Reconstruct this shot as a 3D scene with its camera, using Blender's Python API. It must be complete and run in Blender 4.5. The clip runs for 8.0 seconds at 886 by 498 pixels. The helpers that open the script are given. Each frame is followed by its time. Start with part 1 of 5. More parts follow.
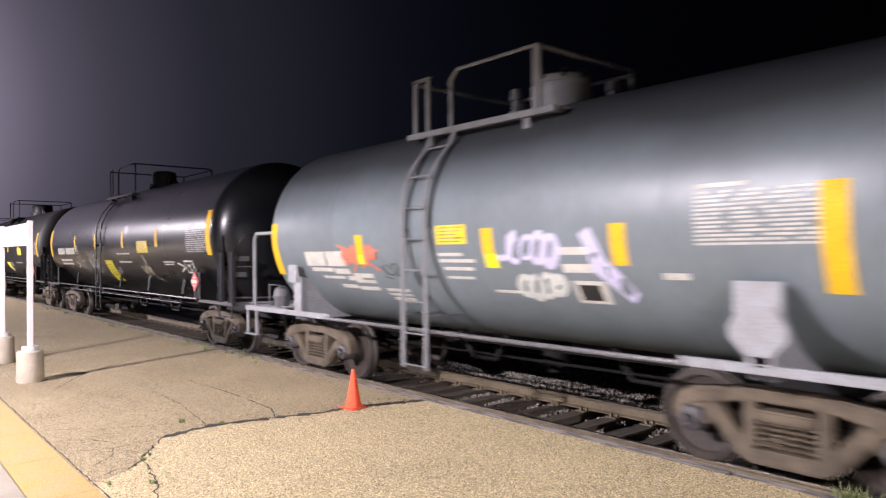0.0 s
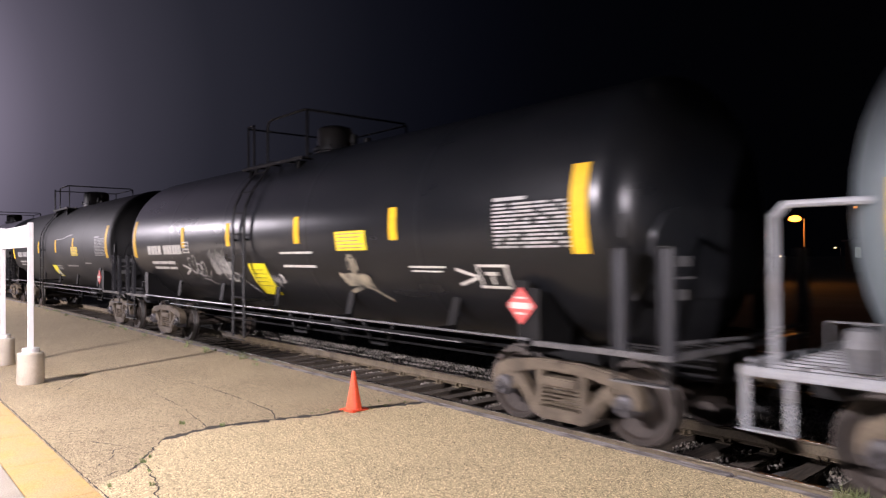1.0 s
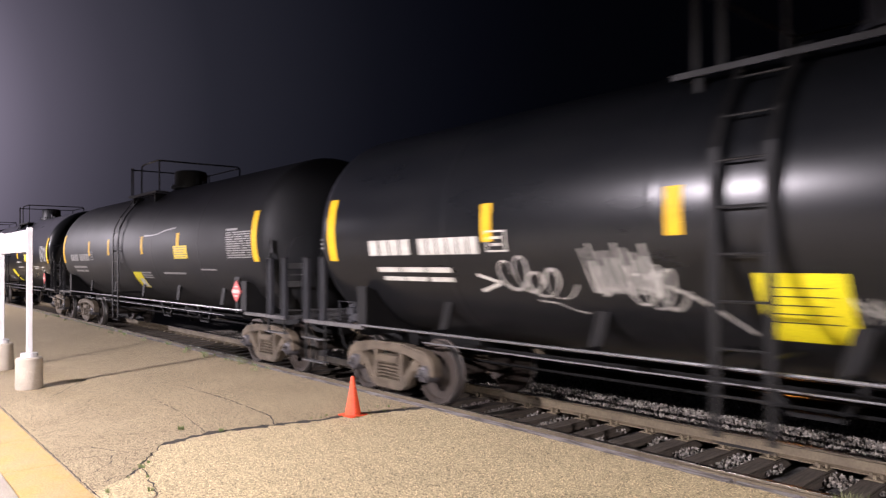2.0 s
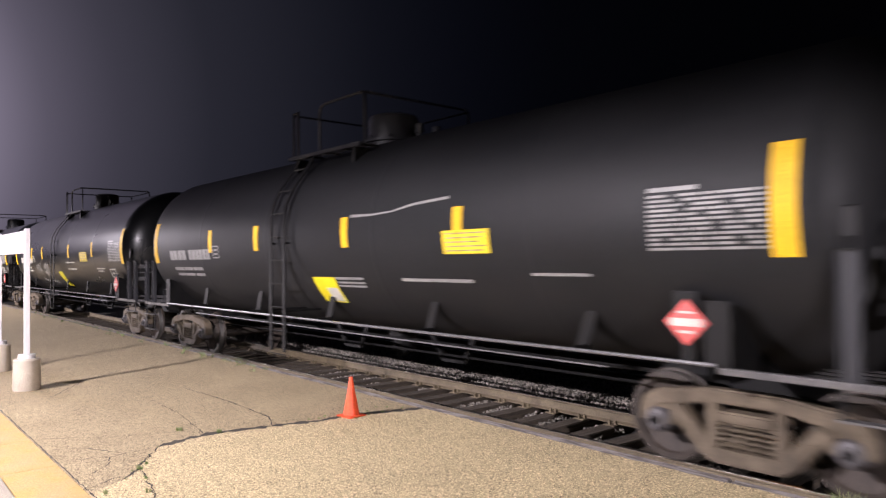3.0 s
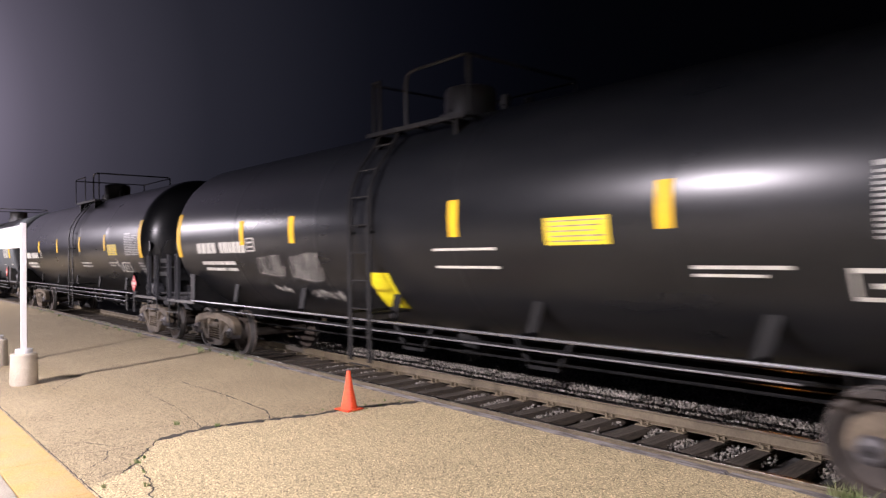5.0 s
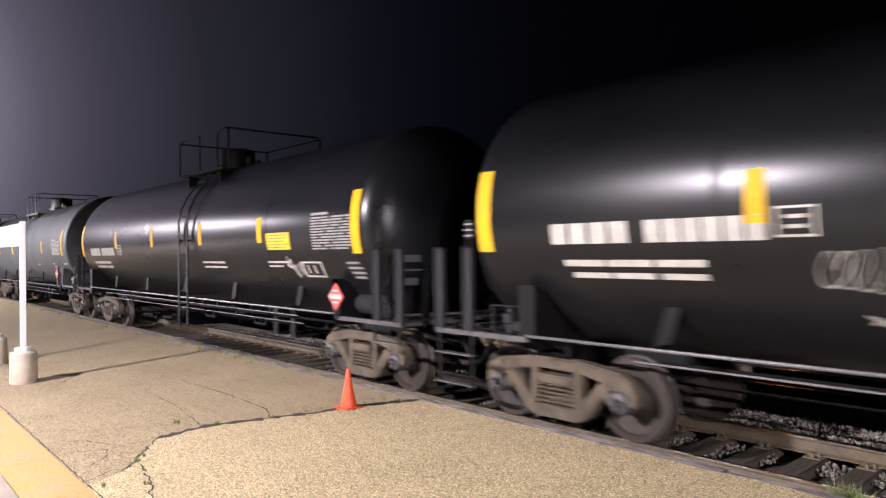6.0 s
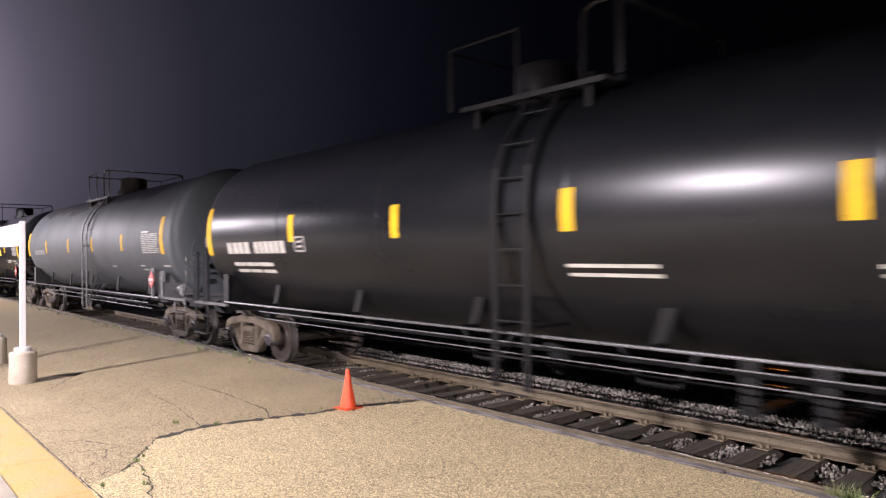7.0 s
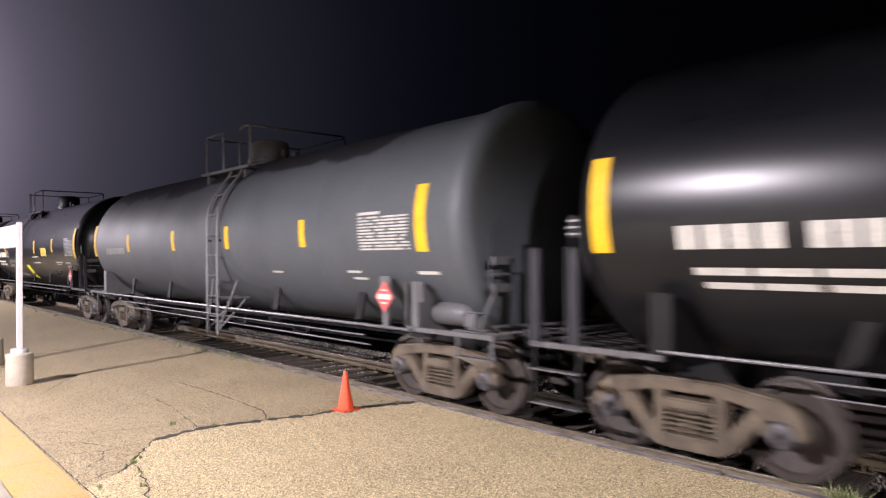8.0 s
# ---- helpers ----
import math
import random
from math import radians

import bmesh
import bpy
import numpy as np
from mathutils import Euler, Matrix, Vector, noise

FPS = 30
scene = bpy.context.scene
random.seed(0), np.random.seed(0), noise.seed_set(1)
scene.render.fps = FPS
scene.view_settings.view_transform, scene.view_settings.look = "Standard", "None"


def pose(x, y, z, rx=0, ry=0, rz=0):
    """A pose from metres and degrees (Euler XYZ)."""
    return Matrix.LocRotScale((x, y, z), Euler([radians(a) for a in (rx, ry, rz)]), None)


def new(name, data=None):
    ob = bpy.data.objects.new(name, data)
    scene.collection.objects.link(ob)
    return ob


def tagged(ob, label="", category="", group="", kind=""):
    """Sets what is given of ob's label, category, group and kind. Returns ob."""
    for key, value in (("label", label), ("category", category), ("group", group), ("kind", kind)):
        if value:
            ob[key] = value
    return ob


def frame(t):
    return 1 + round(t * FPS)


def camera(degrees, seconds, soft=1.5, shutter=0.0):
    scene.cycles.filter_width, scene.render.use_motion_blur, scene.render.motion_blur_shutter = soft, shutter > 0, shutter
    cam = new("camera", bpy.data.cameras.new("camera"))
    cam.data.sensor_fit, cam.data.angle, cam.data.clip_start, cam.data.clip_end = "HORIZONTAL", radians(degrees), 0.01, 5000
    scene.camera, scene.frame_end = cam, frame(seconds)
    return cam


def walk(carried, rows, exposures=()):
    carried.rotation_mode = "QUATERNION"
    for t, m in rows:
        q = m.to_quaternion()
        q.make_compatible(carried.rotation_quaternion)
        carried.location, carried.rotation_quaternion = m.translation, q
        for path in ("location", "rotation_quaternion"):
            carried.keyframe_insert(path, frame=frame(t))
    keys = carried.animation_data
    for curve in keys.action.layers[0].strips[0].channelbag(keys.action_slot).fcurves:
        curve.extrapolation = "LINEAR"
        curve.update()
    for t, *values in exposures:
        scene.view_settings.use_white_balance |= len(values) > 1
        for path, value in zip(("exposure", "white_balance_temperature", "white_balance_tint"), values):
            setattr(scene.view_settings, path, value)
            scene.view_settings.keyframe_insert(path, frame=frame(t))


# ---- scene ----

# world: x along the track (the train runs towards +x), y across it, z up from the platform
EYE = (0.0, 0.0, 1.865)
cam = camera(65.0, 8.0, soft=1.3, shutter=0.36)
PATH = [  # seconds, yaw, pitch, roll
    (0.0, 49.42, 0.42, 0.40), (0.5, 49.47, 0.48, 0.37), (1.0, 49.46, 0.58, 0.39), (1.5, 49.44, 0.80, 0.37),
    (2.0, 49.40, 1.00, 0.35), (3.5, 49.17, 0.99, 0.47), (4.0, 49.13, 0.84, 0.46), (4.5, 49.05, 0.66, 0.53),
    (6.0, 48.98, 0.37, 0.58), (6.5, 49.00, 0.38, 0.48), (7.0, 48.96, 0.41, 0.50), (7.5, 48.88, 0.47, 0.48),
    (8.0, 48.78, 0.54, 0.45)]
walk(cam, [(t, pose(*EYE, 90 + p, r, y)) for t, y, p, r in PATH])

SPEED = 9.71          # metres per second
YC = 7.30             # centre line of the near track
RAIL = -0.20          # top of rail below the platform
ZC, RT = 2.32, 1.60   # height of the tank's axis, its radius; the short car is slimmer
WHEEL = 0.457

# ---------------------------------------------------------------- light
world = bpy.data.worlds.new("night")
scene.world = world
world.use_nodes = True
wn, wl = world.node_tree.nodes, world.node_tree.links
wn.clear()
w_out = wn.new("ShaderNodeOutputWorld")
w_bg = wn.new("ShaderNodeBackground")
w_tc = wn.new("ShaderNodeTexCoord")
w_dot = wn.new("ShaderNodeVectorMath")
w_dot.operation = "DOT_PRODUCT"
GLOW = Vector((-0.985, -0.13, 0.16)).normalized()   # misty night air round the farther platform lamp
w_dot.inputs[1].default_value = GLOW
w_ramp = wn.new("ShaderNodeValToRGB")
w_ramp.color_ramp.interpolation = "B_SPLINE"
els = w_ramp.color_ramp.elements
els[0].position, els[0].color = 0.25, (0.0005, 0.0005, 0.0008, 1)
els[1].position, els[1].color = 1.0, (0.42, 0.36, 0.48, 1)
for p, c in ((0.55, (0.0007, 0.0008, 0.0016, 1)), (0.74, (0.0030, 0.0034, 0.0066, 1)), (0.87, (0.0185, 0.0185, 0.0275, 1)), (0.92, (0.044, 0.041, 0.058, 1)), (0.95, (0.088, 0.078, 0.110, 1)), (0.97, (0.22, 0.19, 0.26, 1))):
    e = els.new(p)
    e.color = c
wl.new(w_tc.outputs["Generated"], w_dot.inputs[0])
wl.new(w_dot.outputs["Value"], w_ramp.inputs[0])
wl.new(w_ramp.outputs[0], w_bg.inputs[0])
w_bg.inputs[1].default_value = 1.0
wl.new(w_bg.outputs[0], w_out.inputs[0])


def lamp(x, y, z, watts, size, colour, edge):
    """A full-cutoff street luminaire: it throws down and out, and nothing above its shade."""
    d = bpy.data.lights.new("platform_light", "SPOT")
    d.spot_size, d.spot_blend = radians(168), edge
    d.energy, d.shadow_soft_size, d.color = watts, size, colour
    new("platform_light", d).matrix_world = pose(x, y, z)


LAMPS = [(-8.6, -5.5, 6.0), (-37.0, -5.5, 6.0), (14.5, -5.5, 6.0)]
for (lx, ly, lz), watts, edge in zip(LAMPS, (14000, 22500, 18000), (0.25, 0.085, 0.085)):
    lamp(lx, ly, lz, watts, 0.13, (1.0, 0.90, 1.0), edge)


# ---------------------------------------------------------------- materials
def material(name, base, rough=0.6, metal=0.0, second=None, scale=6.0, amount=0.5, fine=60.0, bump=0.1, stretch=(1, 1, 1), spec=0.5, coords="Object", contrast=(0.35, 0.7), rough_var=0.12, grain=0.5):
    """Two scales of noise in colour and gloss, fine relief."""
    m = bpy.data.materials.new(name)
    m.use_nodes = True
    n, l = m.node_tree.nodes, m.node_tree.links
    b = n["Principled BSDF"]
    tc, mp = n.new("ShaderNodeTexCoord"), n.new("ShaderNodeMapping")
    mp.inputs["Scale"].default_value = stretch
    l.new(tc.outputs[coords], mp.inputs[0])
    big, small = n.new("ShaderNodeTexNoise"), n.new("ShaderNodeTexNoise")
    big.inputs["Scale"].default_value, big.inputs["Detail"].default_value = scale, 6
    small.inputs["Scale"].default_value, small.inputs["Detail"].default_value = fine, 4
    for t in (big, small):
        l.new(mp.outputs[0], t.inputs["Vector"])
    ramp = n.new("ShaderNodeMapRange")
    ramp.inputs[1].default_value, ramp.inputs[2].default_value = contrast
    ramp.inputs[4].default_value = amount
    l.new(big.outputs["Fac"], ramp.inputs[0])
    mix = n.new("ShaderNodeMix")
    mix.data_type = "RGBA"
    second = second or tuple(c * 0.6 for c in base)
    mix.inputs["A"].default_value, mix.inputs["B"].default_value = (*base, 1), (*second, 1)
    l.new(ramp.outputs[0], mix.inputs["Factor"])
    mul = n.new("ShaderNodeMix")
    mul.data_type, mul.blend_type = "RGBA", "MULTIPLY"
    mul.inputs["Factor"].default_value = grain
    grey = n.new("ShaderNodeMapRange")
    grey.inputs[1].default_value, grey.inputs[2].default_value = 0.3, 0.7
    grey.inputs[3].default_value, grey.inputs[4].default_value = 0.55, 1.3
    l.new(small.outputs["Fac"], grey.inputs[0])
    l.new(mix.outputs["Result"], mul.inputs["A"])
    l.new(grey.outputs[0], mul.inputs["B"])
    l.new(mul.outputs["Result"], b.inputs["Base Color"])
    rr = n.new("ShaderNodeMapRange")
    rr.inputs[3].default_value, rr.inputs[4].default_value = max(0.02, rough - rough_var), min(1, rough + rough_var)
    l.new(big.outputs["Fac"], rr.inputs[0])
    l.new(rr.outputs[0], b.inputs["Roughness"])
    b.inputs["Metallic"].default_value = metal
    b.inputs["Specular IOR Level"].default_value = spec
    if bump:
        bp = n.new("ShaderNodeBump")
        bp.inputs["Strength"].default_value, bp.inputs["Distance"].default_value = bump, 0.01
        l.new(small.outputs["Fac"], bp.inputs["Height"])
        l.new(bp.outputs[0], b.inputs["Normal"])
    return m


def glowing(name, colour, strength):
    m = bpy.data.materials.new(name)
    m.use_nodes = True
    b = m.node_tree.nodes["Principled BSDF"]
    b.inputs["Base Color"].default_value = (*colour, 1)
    b.inputs["Emission Color"].default_value = (*colour, 1)
    b.inputs["Emission Strength"].default_value = strength
    return m


def aggregate(name, tone, base, worn):
    """Worn exposed-aggregate concrete: small pebbles in a tan binder, with broad stains."""
    m = material(name, tuple(c * tone for c in base), 0.85, second=tuple(c * tone for c in worn), scale=0.9, amount=0.5, fine=160, bump=0.0)
    n, l = m.node_tree.nodes, m.node_tree.links
    b = n["Principled BSDF"]
    vor, tc = n.new("ShaderNodeTexVoronoi"), n.new("ShaderNodeTexCoord")
    vor.inputs["Scale"].default_value = 105
    l.new(tc.outputs["Object"], vor.inputs["Vector"])
    sep = n.new("ShaderNodeSeparateColor")
    l.new(vor.outputs["Color"], sep.inputs[0])
    ramp = n.new("ShaderNodeValToRGB")
    e = ramp.color_ramp.elements
    e[0].position, e[0].color = 0.0, (0.10, 0.085, 0.075, 1)
    e[1].position, e[1].color = 1.0, (1.9, 1.86, 1.78, 1)
    q = e.new(0.22)
    q.color = (0.70, 0.67, 0.63, 1)
    q = e.new(0.8)
    q.color = (1.18, 1.12, 1.06, 1)
    l.new(sep.outputs[0], ramp.inputs[0])
    old = b.inputs["Base Color"].links[0].from_socket
    mul = n.new("ShaderNodeMix")
    mul.data_type, mul.blend_type = "RGBA", "MULTIPLY"
    mul.inputs["Factor"].default_value = 1.0
    l.new(old, mul.inputs["A"])
    l.new(ramp.outputs[0], mul.inputs["B"])
    l.new(mul.outputs["Result"], b.inputs["Base Color"])
    bp = n.new("ShaderNodeBump")
    bp.inputs["Strength"].default_value, bp.inputs["Distance"].default_value = 0.5, 0.006
    bp.invert = True
    l.new(vor.outputs["Distance"], bp.inputs["Height"])
    l.new(bp.outputs[0], b.inputs["Normal"])
    return m


def dust_and_bounce(m, dust_bounce, most):
    """Dust thrown up from the road by the wheels, and light bounced off the platform, painted on the lower flank with a
    ragged upper edge.
    """
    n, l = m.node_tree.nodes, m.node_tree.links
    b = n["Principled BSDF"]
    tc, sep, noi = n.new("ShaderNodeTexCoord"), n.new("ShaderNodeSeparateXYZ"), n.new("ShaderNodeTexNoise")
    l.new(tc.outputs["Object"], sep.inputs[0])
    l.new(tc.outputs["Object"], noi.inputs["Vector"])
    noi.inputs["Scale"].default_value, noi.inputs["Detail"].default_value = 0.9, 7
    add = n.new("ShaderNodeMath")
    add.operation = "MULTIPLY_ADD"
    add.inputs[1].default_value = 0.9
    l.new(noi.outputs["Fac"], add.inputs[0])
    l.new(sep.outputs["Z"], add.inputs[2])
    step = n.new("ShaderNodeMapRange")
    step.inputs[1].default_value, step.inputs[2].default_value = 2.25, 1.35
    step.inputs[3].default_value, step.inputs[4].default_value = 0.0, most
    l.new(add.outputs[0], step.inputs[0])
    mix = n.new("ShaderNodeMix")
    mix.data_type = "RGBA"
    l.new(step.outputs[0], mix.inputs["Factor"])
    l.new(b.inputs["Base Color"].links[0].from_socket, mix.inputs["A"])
    mix.inputs["B"].default_value = (*dust_bounce, 1)
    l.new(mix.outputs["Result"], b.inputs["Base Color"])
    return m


def tarred(name):
    """Grey tank paint under a black tar coat on the crown, with a ragged lower edge."""
    m = material(name, (0.068, 0.077, 0.083), 0.62, second=(0.050, 0.056, 0.060), scale=0.7, amount=0.7, fine=20, bump=0.0, grain=0.15)
    n, l = m.node_tree.nodes, m.node_tree.links
    b = n["Principled BSDF"]
    tc, sep, noi = n.new("ShaderNodeTexCoord"), n.new("ShaderNodeSeparateXYZ"), n.new("ShaderNodeTexNoise")
    l.new(tc.outputs["Object"], sep.inputs[0])
    noi.inputs["Scale"].default_value, noi.inputs["Detail"].default_value = 0.8, 5
    l.new(tc.outputs["Object"], noi.inputs["Vector"])
    add = n.new("ShaderNodeMath")
    add.operation = "MULTIPLY_ADD"
    add.inputs[1].default_value = 0.9
    l.new(noi.outputs["Fac"], add.inputs[0])
    l.new(sep.outputs["Z"], add.inputs[2])
    step = n.new("ShaderNodeMapRange")
    step.inputs[1].default_value, step.inputs[2].default_value = 3.80, 3.86
    bare = n.new("ShaderNodeMapRange")   # the coat stops short of the leading head
    bare.inputs[1].default_value, bare.inputs[2].default_value = 5.6, 7.2
    bare.inputs[3].default_value, bare.inputs[4].default_value = 0.0, 0.95
    l.new(sep.outputs["X"], bare.inputs[0])
    cut = n.new("ShaderNodeMath")
    cut.operation = "SUBTRACT"
    l.new(add.outputs[0], cut.inputs[0])
    l.new(bare.outputs[0], cut.inputs[1])
    l.new(cut.outputs[0], step.inputs[0])
    mix = n.new("ShaderNodeMix")
    mix.data_type = "RGBA"
    l.new(step.outputs[0], mix.inputs["Factor"])
    l.new(b.inputs["Base Color"].links[0].from_socket, mix.inputs["A"])
    mix.inputs["B"].default_value = (0.012, 0.012, 0.013, 1)
    l.new(mix.outputs["Result"], b.inputs["Base Color"])
    return m


def darker_crown(m, crown_tone, most, low=2.95, high=3.75):
    """Darkens the paint towards the tank's crown, starting from a ragged line above the flank."""
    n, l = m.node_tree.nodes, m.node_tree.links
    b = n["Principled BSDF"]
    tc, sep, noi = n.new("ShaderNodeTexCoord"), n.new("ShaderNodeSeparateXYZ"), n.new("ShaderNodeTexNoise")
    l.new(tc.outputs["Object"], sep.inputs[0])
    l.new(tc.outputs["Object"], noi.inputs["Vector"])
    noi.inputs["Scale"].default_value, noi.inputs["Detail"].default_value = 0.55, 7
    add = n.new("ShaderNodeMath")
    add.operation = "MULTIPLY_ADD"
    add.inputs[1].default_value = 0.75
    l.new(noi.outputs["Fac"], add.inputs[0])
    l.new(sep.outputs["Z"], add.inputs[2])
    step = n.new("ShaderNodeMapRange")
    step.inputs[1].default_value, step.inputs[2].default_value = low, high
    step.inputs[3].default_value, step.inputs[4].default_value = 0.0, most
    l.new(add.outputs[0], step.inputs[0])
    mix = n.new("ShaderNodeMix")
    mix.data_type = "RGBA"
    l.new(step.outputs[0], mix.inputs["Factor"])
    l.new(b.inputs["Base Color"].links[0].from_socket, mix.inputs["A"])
    mix.inputs["B"].default_value = (*crown_tone, 1)
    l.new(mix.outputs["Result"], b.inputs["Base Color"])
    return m


